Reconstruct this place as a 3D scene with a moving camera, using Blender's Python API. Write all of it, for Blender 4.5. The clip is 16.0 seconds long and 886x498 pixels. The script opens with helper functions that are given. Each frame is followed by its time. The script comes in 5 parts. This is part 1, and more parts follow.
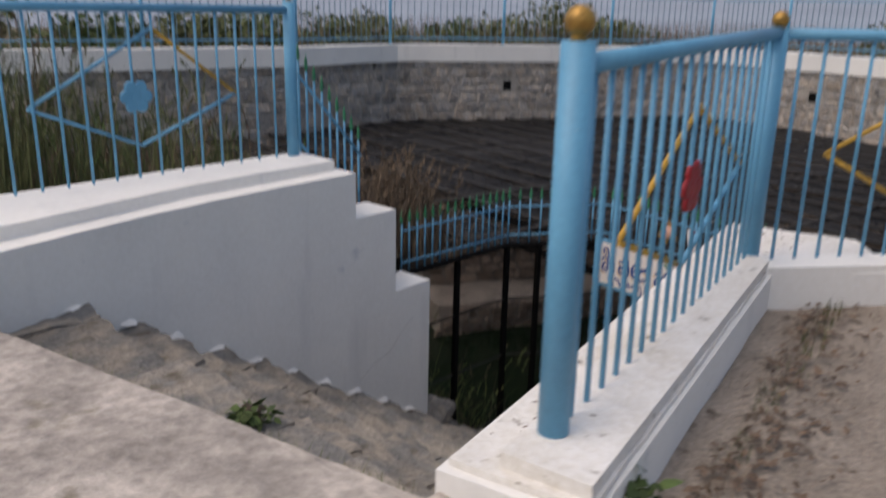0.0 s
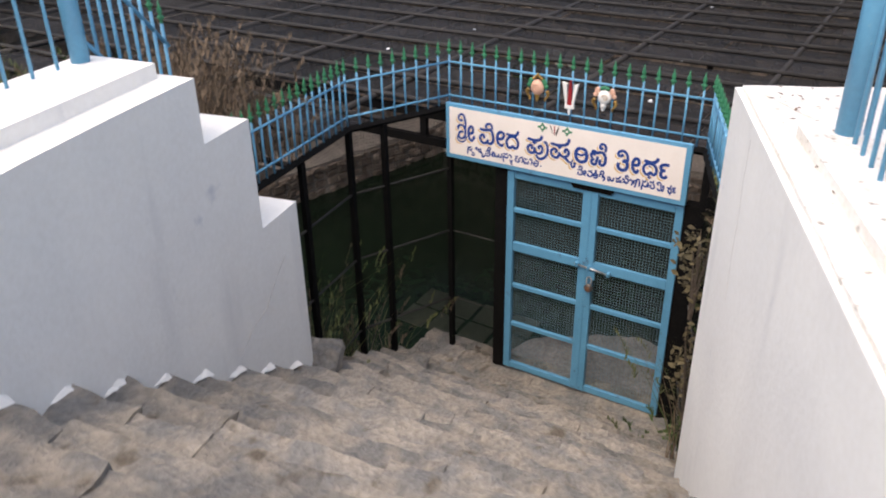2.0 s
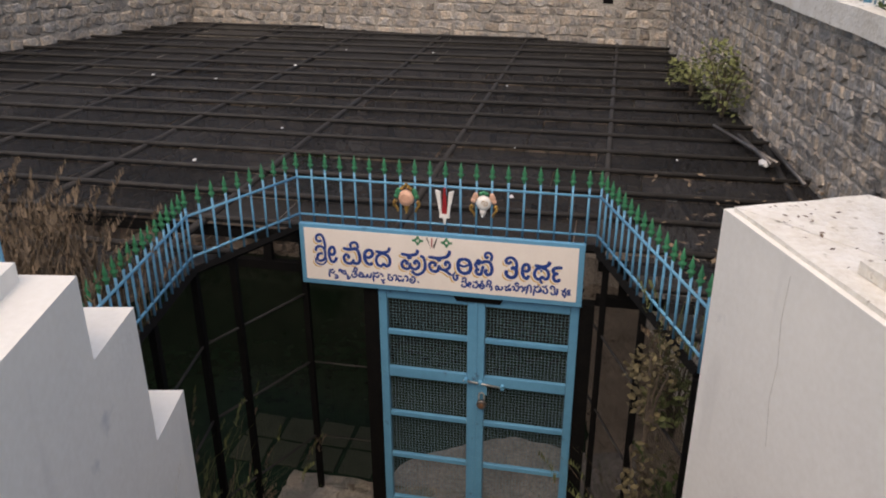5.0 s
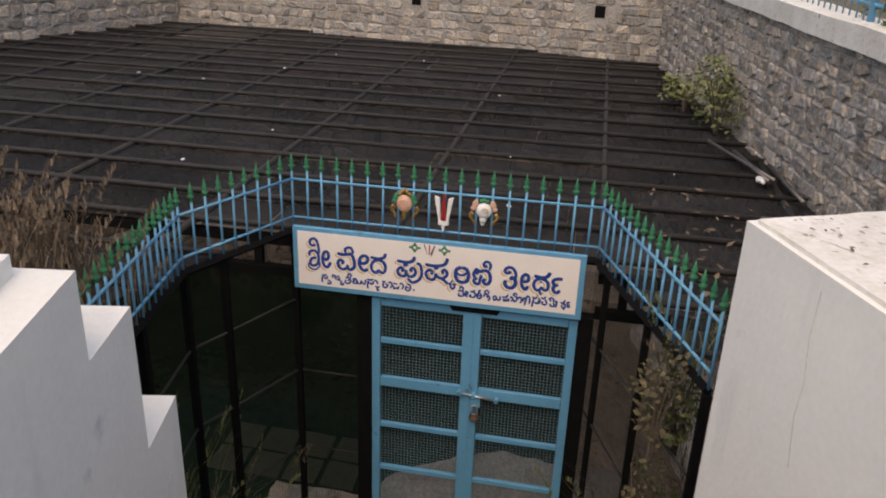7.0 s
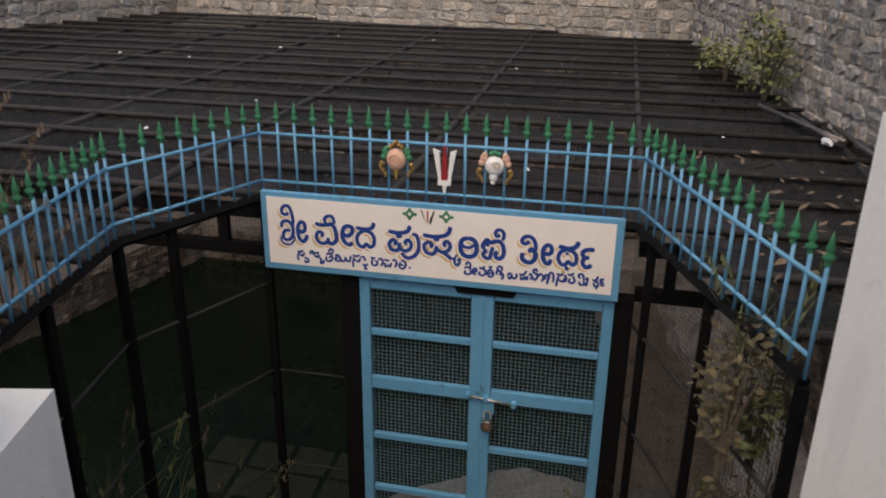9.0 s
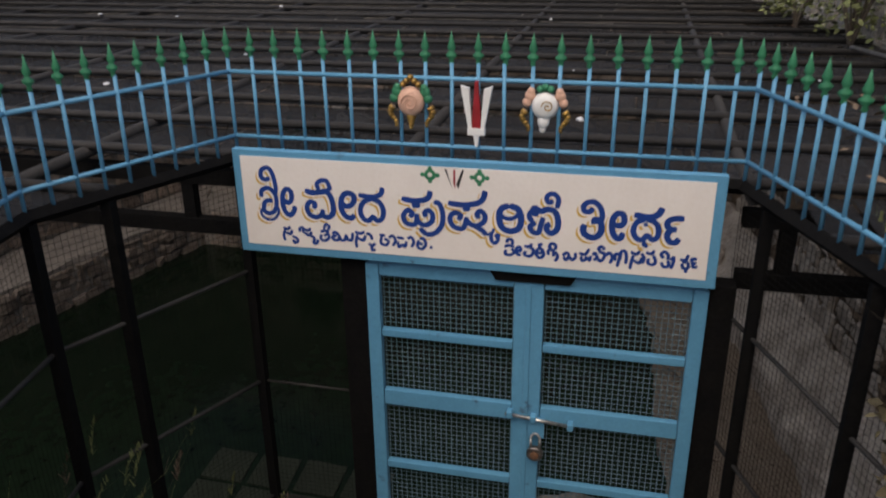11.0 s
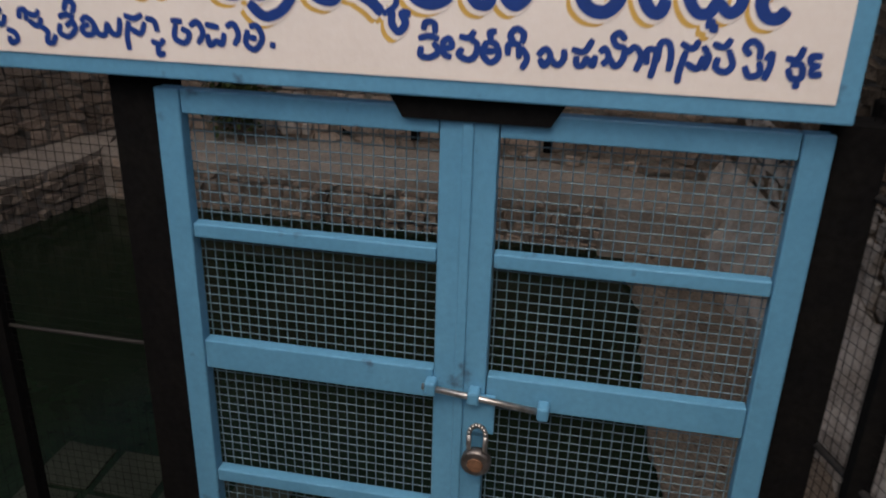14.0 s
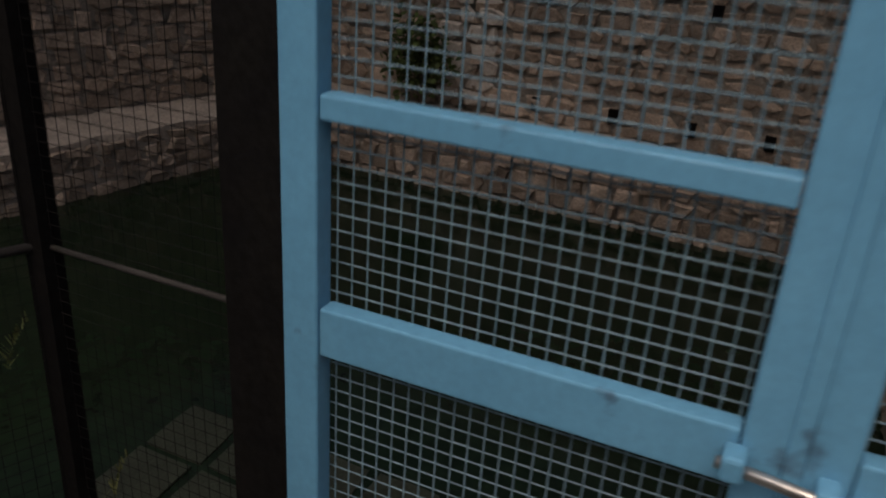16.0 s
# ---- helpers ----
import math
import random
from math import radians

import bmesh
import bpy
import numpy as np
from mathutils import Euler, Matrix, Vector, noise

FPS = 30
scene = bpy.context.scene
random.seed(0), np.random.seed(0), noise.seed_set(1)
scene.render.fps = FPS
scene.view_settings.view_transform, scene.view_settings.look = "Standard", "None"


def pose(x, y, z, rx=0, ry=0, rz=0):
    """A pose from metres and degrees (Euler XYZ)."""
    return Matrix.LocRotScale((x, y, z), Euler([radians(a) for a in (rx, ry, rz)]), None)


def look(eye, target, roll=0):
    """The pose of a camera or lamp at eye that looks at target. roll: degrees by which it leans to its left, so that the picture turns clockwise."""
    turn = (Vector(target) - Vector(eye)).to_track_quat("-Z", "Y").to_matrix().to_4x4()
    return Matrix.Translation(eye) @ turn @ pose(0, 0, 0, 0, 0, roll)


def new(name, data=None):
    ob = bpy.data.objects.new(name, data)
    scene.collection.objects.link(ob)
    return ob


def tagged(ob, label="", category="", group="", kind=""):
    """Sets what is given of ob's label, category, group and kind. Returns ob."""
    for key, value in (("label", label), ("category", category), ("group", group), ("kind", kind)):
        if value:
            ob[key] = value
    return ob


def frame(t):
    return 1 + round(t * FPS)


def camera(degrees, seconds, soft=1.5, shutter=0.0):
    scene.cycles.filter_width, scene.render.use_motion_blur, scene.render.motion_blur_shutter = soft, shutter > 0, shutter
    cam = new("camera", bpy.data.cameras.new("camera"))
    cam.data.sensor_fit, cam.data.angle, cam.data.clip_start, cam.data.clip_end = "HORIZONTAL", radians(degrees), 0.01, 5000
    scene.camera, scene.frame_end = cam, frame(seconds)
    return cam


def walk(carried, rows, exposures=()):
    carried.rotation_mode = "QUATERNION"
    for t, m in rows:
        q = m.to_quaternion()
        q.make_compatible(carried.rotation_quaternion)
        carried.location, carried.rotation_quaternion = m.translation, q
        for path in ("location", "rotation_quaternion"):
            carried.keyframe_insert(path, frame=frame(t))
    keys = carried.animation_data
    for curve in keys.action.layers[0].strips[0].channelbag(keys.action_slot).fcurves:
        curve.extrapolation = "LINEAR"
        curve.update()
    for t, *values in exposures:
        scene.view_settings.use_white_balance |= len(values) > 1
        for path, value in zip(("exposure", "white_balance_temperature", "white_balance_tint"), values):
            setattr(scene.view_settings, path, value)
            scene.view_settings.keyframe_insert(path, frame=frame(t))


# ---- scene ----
cam = camera(57.3, 16.0, soft=1.9, shutter=0.5)
METRES, EYE, TILT, LEAN, TURN = 8.4, 1.5, 0.0, 0.0, -36.5
ROWS = [
    (0.0, 0.0, 0.0, 0.0, 0.36, -16.69, -1.2),
    (0.5, -0.0324, 0.0552, -0.0064, -3.27, -24.36, 0.28),
    (1.0, -0.057, 0.1031, -0.0081, -12.47, -26.99, 1.29),
    (1.5, -0.0824, 0.1511, -0.0082, -17.52, -27.34, 1.27),
    (2.0, -0.1066, 0.1932, -0.0088, -21.97, -27.92, 0.86),
    (2.5, -0.122, 0.2318, -0.0088, -26.93, -27.7, 1.64),
    (3.0, -0.1332, 0.2607, -0.0055, -30.93, -26.76, 1.85),
    (3.5, -0.1479, 0.2854, -0.0031, -33.88, -25.56, 1.27),
    (4.0, -0.1505, 0.3146, -0.0021, -37.36, -24.4, 1.85),
    (4.5, -0.1521, 0.3295, 0.0059, -40.65, -24.02, 1.6),
    (7.0, -0.1584, 0.361, -0.0048, -42.63, -22.91, -1.94),
    (7.5, -0.1548, 0.3657, -0.0048, -42.33, -22.83, -1.99),
    (8.0, -0.1319, 0.3811, -0.0307, -41.92, -22.1, -1.94),
    (10.5, -0.0133, 0.5010, -0.1240, -40.75, -22.21, 0.67),
    (11, -0.0001, 0.5214, -0.1396, -40.41, -22.64, 0.60),
    (11.5, 0.0212, 0.5379, -0.1646, -39.63, -24.67, 0.37),
    (12, 0.0450, 0.5580, -0.1851, -41.10, -26.63, -0.94),
    (12.5, 0.0612, 0.5816, -0.2027, -41.31, -25.97, -1.45),
    (13, 0.0845, 0.5980, -0.2225, -41.61, -25.44, -1.13),
    (13.5, 0.1031, 0.6190, -0.2404, -43.61, -23.84, -1.88),
    (14, 0.1292, 0.6310, -0.2607, -42.08, -22.94, -1.48),
    (14.5, 0.1471, 0.6524, -0.2763, -39.55, -24.31, -2.32),
    (15, 0.1589, 0.6735, -0.2905, -34.73, -24.02, -2.77),
    (15.6, 0.1714, 0.6957, -0.2993, -29.43, -23.77, -3.53),
    (16, 0.1769, 0.7181, -0.3155, -28.76, -23.69, -3.47),
]
EXPOSURES = [(0.0, -0.2, 6800, 13), (0.5, 0.05, 6800, 13), (1.0, 0.35, 6900, 13), (2.0, 0.74, 6900, 13), (3.5, 0.68, 6900, 13), (4.5, 0.12, 7400, 14), (8.0, 0.08, 7400, 14), (10.5, -0.13, 6900, 11), (11.0, -0.08, 6900, 11), (12.5, 0.1, 6900, 12), (14.0, 0.08, 6900, 13), (16.0, -0.03, 7300, 15)]
walk(cam, [(t, pose(0, 0, EYE, TILT, LEAN, TURN) @ pose(METRES * x, METRES * y, METRES * z, 90 + pitch, roll, yaw)) for t, x, y, z, yaw, pitch, roll in ROWS], EXPOSURES)

# ---- world and light: an overcast dusk sky ----
world = bpy.data.worlds.new("dusk_sky")
scene.world = world
world.use_nodes = True
wn, wl = world.node_tree.nodes, world.node_tree.links
sky = wn.new("ShaderNodeTexSky")
sky.sky_type, sky.sun_disc = "NISHITA", False
sky.sun_elevation, sky.sun_rotation, sky.air_density, sky.dust_density = radians(58), radians(-85), 1.0, 4.0
wn["Background"].inputs["Strength"].default_value = 0.165
wl.new(sky.outputs["Color"], wn["Background"].inputs["Color"])
sun = new("sun", bpy.data.lights.new("sun", "SUN"))
sun.data.energy, sun.data.angle, sun.data.color = 1.0, radians(80), (1.0, 0.95, 0.9)
sun.matrix_world = look((-5.5, 2.2, 12), (0, 0, 0))


# ---- materials ----
def mat(name, base, other=None, rough=0.8, metal=0.0, scale=6.0, amount=0.6, bump=0.3, grain=60.0, spots=None, spot_scale=9.0, spot_cut=0.62, rand=0.0, spec=0.4, speck=0.35, streak=None):
    """A rough surface: base and other blended by coarse noise, darkened by grain, with stains of colour spots."""
    m = bpy.data.materials.new(name)
    m.use_nodes = True
    n, l = m.node_tree.nodes, m.node_tree.links
    p = n["Principled BSDF"]
    p.inputs["Roughness"].default_value, p.inputs["Metallic"].default_value = rough, metal
    p.inputs["Specular IOR Level"].default_value = spec
    tc = n.new("ShaderNodeTexCoord")
    geo = n.new("ShaderNodeNewGeometry")

    def noise_tex(s, detail=5.0):
        t = n.new("ShaderNodeTexNoise")
        t.inputs["Scale"].default_value, t.inputs["Detail"].default_value = s, detail
        l.new(geo.outputs["Position"], t.inputs["Vector"])
        return t.outputs["Fac"]

    def ramp(src, lo, hi):
        r = n.new("ShaderNodeMapRange")
        r.inputs["From Min"].default_value, r.inputs["From Max"].default_value = lo, hi
        l.new(src, r.inputs["Value"])
        return r.outputs["Result"]

    def mix(fac, a, b, mode="MIX"):
        x = n.new("ShaderNodeMix")
        x.data_type, x.blend_type = "RGBA", mode
        for sock, v in ((x.inputs[0], fac), (x.inputs[6], a), (x.inputs[7], b)):
            if isinstance(v, (int, float)):
                sock.default_value = v
            elif isinstance(v, tuple):
                sock.default_value = (*v, 1)
            else:
                l.new(v, sock)
        return x.outputs[2]

    other = other or tuple(c * 0.7 for c in base)
    col = mix(ramp(noise_tex(scale), 0.5 - 0.25 / max(amount, 0.01) * 0.6, 0.5 + 0.25 / max(amount, 0.01) * 0.6), base, other)
    fine = noise_tex(grain, 3.0)
    col = mix(speck, col, ramp(fine, 0.2, 0.75), "OVERLAY")
    if spots:
        col = mix(ramp(noise_tex(spot_scale, 7.0), spot_cut, spot_cut + 0.1), col, spots)
    if streak:
        run = n.new("ShaderNodeVectorMath")
        run.operation = "MULTIPLY"
        run.inputs[1].default_value = (5.0, 5.0, 0.9)
        l.new(geo.outputs["Position"], run.inputs[0])
        drip = n.new("ShaderNodeTexNoise")
        drip.inputs["Scale"].default_value, drip.inputs["Detail"].default_value = 1.0, 6.0
        l.new(run.outputs[0], drip.inputs["Vector"])
        col = mix(ramp(drip.outputs["Fac"], 0.58, 0.95), col, streak)
    if rand:
        info = n.new("ShaderNodeObjectInfo")
        isl = n.new("ShaderNodeMath")
        isl.operation = "ADD"
        l.new(info.outputs["Random"], isl.inputs[0])
        l.new(geo.outputs["Random Per Island"], isl.inputs[1])
        fr = n.new("ShaderNodeMath")
        fr.operation = "FRACT"
        l.new(isl.outputs[0], fr.inputs[0])
        hsv = n.new("ShaderNodeHueSaturation")
        l.new(ramp(fr.outputs[0], -1.0 / rand * 0.5 + 0.5, 1.0 / rand * 0.5 + 0.5), hsv.inputs["Value"])
        mr = n.new("ShaderNodeMapRange")
        mr.inputs["To Min"].default_value, mr.inputs["To Max"].default_value = 1 - rand, 1 + rand
        l.new(fr.outputs[0], mr.inputs["Value"])
        l.new(mr.outputs["Result"], hsv.inputs["Value"])
        l.new(col, hsv.inputs["Color"])
        col = hsv.outputs["Color"]
    l.new(col, p.inputs["Base Color"])
    if bump:
        b = n.new("ShaderNodeBump")
        b.inputs["Strength"].default_value, b.inputs["Distance"].default_value = bump, 0.02
        add = n.new("ShaderNodeMath")
        add.operation = "ADD"
        l.new(fine, add.inputs[0])
        l.new(noise_tex(scale * 3), add.inputs[1])
        l.new(add.outputs[0], b.inputs["Height"])
        l.new(b.outputs["Normal"], p.inputs["Normal"])
    return m


WHITE = mat("white_limewash", (0.85, 0.83, 0.78), (0.75, 0.735, 0.70), rough=0.9, scale=1.6, bump=0.12, grain=35, spots=(0.60, 0.60, 0.60), spot_scale=5, spot_cut=0.68, speck=0.12, streak=(0.62, 0.61, 0.59))
WHITE_TOP = mat("weathered_white_top", (0.82, 0.80, 0.76), (0.66, 0.62, 0.55), rough=0.9, scale=4, bump=0.4, grain=40, spots=(0.26, 0.22, 0.17), spot_scale=16, spot_cut=0.64, speck=0.25)
BLUE = mat("blue_enamel", (0.13, 0.36, 0.54), (0.10, 0.30, 0.47), rough=0.42, scale=5, bump=0.06, grain=50, spots=(0.32, 0.46, 0.52), spot_scale=30, spot_cut=0.70, speck=0.07)
BLUE_GATE = mat("worn_blue_gate_paint", (0.115, 0.33, 0.505), (0.092, 0.28, 0.44), rough=0.4, scale=8, bump=0.06, grain=70, spots=(0.05, 0.10, 0.15), spot_scale=13, spot_cut=0.655, speck=0.07)
WIRE = mat("dusty_blue_wire", (0.13, 0.22, 0.27), (0.09, 0.16, 0.20), rough=0.6, scale=20, bump=0.0, grain=90)
GREEN = mat("green_enamel", (0.04, 0.23, 0.11), (0.03, 0.16, 0.08), rough=0.45, scale=20, bump=0.05, speck=0.07)
GOLD = mat("gold_paint", (0.42, 0.25, 0.06), (0.30, 0.17, 0.05), rough=0.4, metal=0.55, scale=14, bump=0.08)
OCHRE = mat("yellow_enamel", (0.55, 0.33, 0.04), (0.42, 0.24, 0.04), rough=0.5, scale=20, bump=0.05)
RED = mat("red_enamel", (0.36, 0.02, 0.03), (0.24, 0.02, 0.02), rough=0.45, scale=20, bump=0.05, speck=0.07)
PINK = mat("pink_plaster", (0.70, 0.42, 0.30), (0.60, 0.36, 0.26), rough=0.6, scale=30, bump=0.15, speck=0.07)
ENAMEL = mat("white_enamel", (0.80, 0.79, 0.76), (0.72, 0.70, 0.66), rough=0.5, scale=12, bump=0.05, speck=0.07)
SIGNWHITE = mat("sign_cream_paint", (0.84, 0.78, 0.72), (0.78, 0.72, 0.66), rough=0.55, scale=5, bump=0.06, spots=(0.45, 0.36, 0.28), spot_scale=11, spot_cut=0.72, speck=0.07)
NAVY = mat("navy_sign_paint", (0.010, 0.050, 0.26), (0.008, 0.040, 0.20), rough=0.5, scale=20, bump=0.03, speck=0.07)
AMBER = mat("amber_sign_paint", (0.66, 0.42, 0.10), (0.58, 0.36, 0.09), rough=0.5, scale=20, bump=0.03, speck=0.07)
BLACK = mat("black_iron", (0.0055, 0.0055, 0.006), (0.009, 0.0085, 0.008), spec=0.05, rough=0.8, scale=12, bump=0.1)
CHROME = mat("worn_steel", (0.55, 0.54, 0.52), (0.36, 0.33, 0.30), rough=0.35, metal=0.9, scale=40, bump=0.05)
STEEL_DARK = mat("dull_steel", (0.22, 0.20, 0.19), (0.12, 0.11, 0.10), rough=0.4, metal=0.8, scale=40, bump=0.05)
RUST = mat("rusty_steel", (0.26, 0.14, 0.08), (0.16, 0.08, 0.05), rough=0.6, metal=0.4, scale=40, bump=0.1)
STEP = mat("worn_stone_steps", (0.265, 0.235, 0.195), (0.165, 0.16, 0.15), rough=0.92, scale=5.5, amount=1.5, bump=0.9, speck=0.28, grain=34, spots=(0.12, 0.10, 0.075), spot_scale=6, spot_cut=0.60, rand=0.22)
CONCRETE = mat("old_concrete", (0.46, 0.41, 0.36), (0.27, 0.24, 0.21), rough=0.92, scale=3, amount=1.1, bump=0.5, grain=22, spots=(0.16, 0.14, 0.09), spot_scale=4, spot_cut=0.63)
DIRT = mat("bare_dirt", (0.33, 0.28, 0.23), (0.22, 0.185, 0.15), rough=0.97, scale=3, bump=0.8, grain=50, spots=(0.10, 0.075, 0.055), spot_scale=13, spot_cut=0.60)
SOIL = mat("dry_grassy_soil", (0.16, 0.13, 0.09), (0.09, 0.085, 0.045), rough=0.97, scale=1.2, bump=0.8, grain=25, spots=(0.05, 0.06, 0.025), spot_scale=2.5, spot_cut=0.55)
STONE = mat("rubble_stone", (0.38, 0.32, 0.26), (0.27, 0.26, 0.25), rough=0.93, scale=7, amount=1.5, bump=1.0, grain=30, speck=0.45, spots=(0.13, 0.125, 0.12), spot_scale=5, spot_cut=0.60, rand=0.32)
CRACK = mat("grey_crack", (0.42, 0.40, 0.37), (0.58, 0.56, 0.53), scale=20)
MORTAR = mat("lime_mortar", (0.40, 0.365, 0.32), (0.24, 0.225, 0.205), rough=0.95, scale=4, bump=0.8, grain=40, spots=(0.1, 0.1, 0.09), spot_scale=3, spot_cut=0.6)
INNER = mat("tank_stone", (0.50, 0.41, 0.335), (0.31, 0.255, 0.215), rough=0.93, scale=5, bump=0.8, grain=40, rand=0.4)
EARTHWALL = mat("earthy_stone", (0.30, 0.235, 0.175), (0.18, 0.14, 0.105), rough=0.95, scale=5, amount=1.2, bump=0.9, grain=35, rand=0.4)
SLIME = mat("algae_stone", (0.042, 0.054, 0.038), (0.026, 0.035, 0.024), rough=0.6, scale=6, bump=0.4)
PLASTER = mat("platform_plaster", (0.29, 0.275, 0.26), (0.19, 0.18, 0.175), rough=0.95, scale=3, bump=0.7, grain=30)
LEDGE = mat("pale_lime_ledge", (0.58, 0.52, 0.46), (0.40, 0.36, 0.32), rough=0.95, scale=3, bump=0.7, grain=30)
LIME = mat("worn_limewash", (0.72, 0.68, 0.63), (0.46, 0.42, 0.38), rough=0.95, scale=4, amount=1.2, bump=0.7, grain=30)
NETBAR = mat("net_pipe", (0.018, 0.017, 0.017), (0.035, 0.032, 0.030), rough=0.8, scale=6, bump=0.2)
STRAW = mat("dry_grass", (0.19, 0.135, 0.09), (0.11, 0.085, 0.06), rough=0.9, scale=9, bump=0.0, rand=0.35)
LEAF = mat("weed_leaf", (0.075, 0.11, 0.03), (0.05, 0.08, 0.025), rough=0.75, scale=9, bump=0.0, rand=0.4)
OLIVE = mat("olive_bush_leaf", (0.12, 0.13, 0.05), (0.075, 0.09, 0.035), rough=0.8, scale=6, bump=0.0, rand=0.4)
PALELEAF = mat("pale_bush_leaf", (0.19, 0.20, 0.075), (0.11, 0.13, 0.05), rough=0.8, scale=6, bump=0.0, rand=0.4)
BROWNWEED = mat("withered_weed", (0.12, 0.095, 0.05), (0.07, 0.06, 0.03), rough=0.85, scale=8, bump=0.0, rand=0.4)
DEADLEAF = mat("fallen_leaf", (0.16, 0.11, 0.075), (0.10, 0.07, 0.05), rough=0.9, scale=20, bump=0.0, rand=0.4)
TWIG = mat("twig_bark", (0.13, 0.10, 0.075), (0.08, 0.065, 0.05), rough=0.9, scale=20, bump=0.2)
# blue-grey of the air's haze, painted into the far ground's colour
HAZE = mat("hill_painted_haze", (0.30, 0.34, 0.40), (0.24, 0.28, 0.33), rough=1.0, scale=0.03, bump=0.0)
PLASTIC = mat("white_litter", (0.75, 0.75, 0.75), rough=0.6, scale=20, bump=0.0)


def netting():
    """Black shade cloth: a fine weave of which part lets light through."""
    m = bpy.data.materials.new("black_shade_net")
    m.use_nodes = True
    n, l = m.node_tree.nodes, m.node_tree.links
    p = n["Principled BSDF"]
    p.inputs["Roughness"].default_value = 0.85
    p.inputs["Specular IOR Level"].default_value = 0.25
    geo = n.new("ShaderNodeNewGeometry")
    t = n.new("ShaderNodeTexNoise")
    t.inputs["Scale"].default_value, t.inputs["Detail"].default_value = 1.3, 6
    l.new(geo.outputs["Position"], t.inputs["Vector"])
    r = n.new("ShaderNodeValToRGB")
    r.color_ramp.elements[0].position, r.color_ramp.elements[0].color = 0.35, (0.0085, 0.0085, 0.0095, 1)
    r.color_ramp.elements[1].position, r.color_ramp.elements[1].color = 0.75, (0.030, 0.029, 0.030, 1)
    l.new(t.outputs["Fac"], r.inputs["Fac"])
    info = n.new("ShaderNodeNewGeometry")
    mul = n.new("ShaderNodeMix")
    mul.data_type, mul.blend_type = "RGBA", "MULTIPLY"
    mul.inputs[0].default_value = 0.6
    l.new(r.outputs["Color"], mul.inputs[6])
    l.new(info.outputs["Random Per Island"], mul.inputs[7])
    l.new(mul.outputs[2], p.inputs["Base Color"])
    tr = n.new("ShaderNodeBsdfTransparent")
    mx = n.new("ShaderNodeMixShader")
    mx.inputs[0].default_value = 0.82
    l.new(tr.outputs[0], mx.inputs[1])
    l.new(p.outputs[0], mx.inputs[2])
    l.new(mx.outputs[0], n["Material Output"].inputs["Surface"])
    return m


NET = netting()


def water_material():
    m = mat("green_still_water", (0.010, 0.022, 0.012), (0.014, 0.028, 0.015), rough=0.12, scale=0.8, bump=0.02, grain=8)
    m.node_tree.nodes["Principled BSDF"].inputs["IOR"].default_value = 1.33
    return m


WATER = water_material()


# ---- mesh helpers ----
def mesh_of(name, bm, material):
    me = bpy.data.meshes.new(name)
    bm.normal_update()
    bm.to_mesh(me)
    bm.free()
    me.materials.append(material)
    return me


def part(name, bm, material, parent, label=""):
    ob = new(name, mesh_of(name, bm, material))
    ob.parent = parent
    return tagged(ob, label)


def thing(name, label, category, group="", kind="", at=(0, 0, 0)):
    ob = new(name)
    ob.location = at
    return tagged(ob, label, category, group, kind)


def single(name, bm, material, label, category, group="", kind=""):
    return tagged(new(name, mesh_of(name, bm, material)), label, category, group, kind)


def box(bm, lo, hi, m=None, bevel=0.0):
    vs = [bm.verts.new((x, y, z)) for x in (lo[0], hi[0]) for y in (lo[1], hi[1]) for z in (lo[2], hi[2])]
    fs = [bm.faces.new([vs[i] for i in f]) for f in ((0, 1, 3, 2), (4, 6, 7, 5), (0, 4, 5, 1), (2, 3, 7, 6), (0, 2, 6, 4), (1, 5, 7, 3))]
    if bevel:
        es = list({e for f in fs for e in f.edges})
        got = bmesh.ops.bevel(bm, geom=es, offset=bevel, segments=2, affect="EDGES", profile=0.5)
        vs = list({v for f in got["faces"] for v in f.verts} | {v for v in vs if v.is_valid})
    if m is not None:
        bmesh.ops.transform(bm, matrix=m, verts=vs)
    return vs


def tube(bm, a, b, r, seg=8, r2=None, caps=True):
    a, b = Vector(a), Vector(b)
    q = (b - a).to_track_quat("Z", "Y").to_matrix()
    rings = []
    for c, rad in ((a, r), (b, r if r2 is None else r2)):
        rings.append([bm.verts.new(c + q @ Vector((rad * math.cos(2 * math.pi * i / seg), rad * math.sin(2 * math.pi * i / seg), 0))) for i in range(seg)])
    for i in range(seg):
        f = bm.faces.new((rings[0][i], rings[0][(i + 1) % seg], rings[1][(i + 1) % seg], rings[1][i]))
        f.smooth = seg > 5
    if caps:
        bm.faces.new(rings[0][::-1]), bm.faces.new(rings[1])


def lathe(bm, rows, base, seg=10, flat=1.0, axis=None):
    """Rows of (radius, height) turned round an upright axis at base; flat squeezes it in x."""
    rings = []
    for r, h in rows:
        rings.append([bm.verts.new((base[0] + flat * r * math.cos(2 * math.pi * i / seg), base[1] + r * math.sin(2 * math.pi * i / seg), base[2] + h)) for i in range(seg)])
    for a, b in zip(rings, rings[1:]):
        for i in range(seg):
            f = bm.faces.new((a[i], a[(i + 1) % seg], b[(i + 1) % seg], b[i]))
            f.smooth = True
    bm.faces.new(rings[0][::-1]), bm.faces.new(rings[-1])


def prism(bm, poly, z0, z1):
    """An upright prism over a plan polygon given anticlockwise."""
    lo = [bm.verts.new((x, y, z0)) for x, y in poly]
    hi = [bm.verts.new((x, y, z1)) for x, y in poly]
    n = len(poly)
    for i in range(n):
        bm.faces.new((lo[i], lo[(i + 1) % n], hi[(i + 1) % n], hi[i]))
    bm.faces.new(lo[::-1]), bm.faces.new(hi)


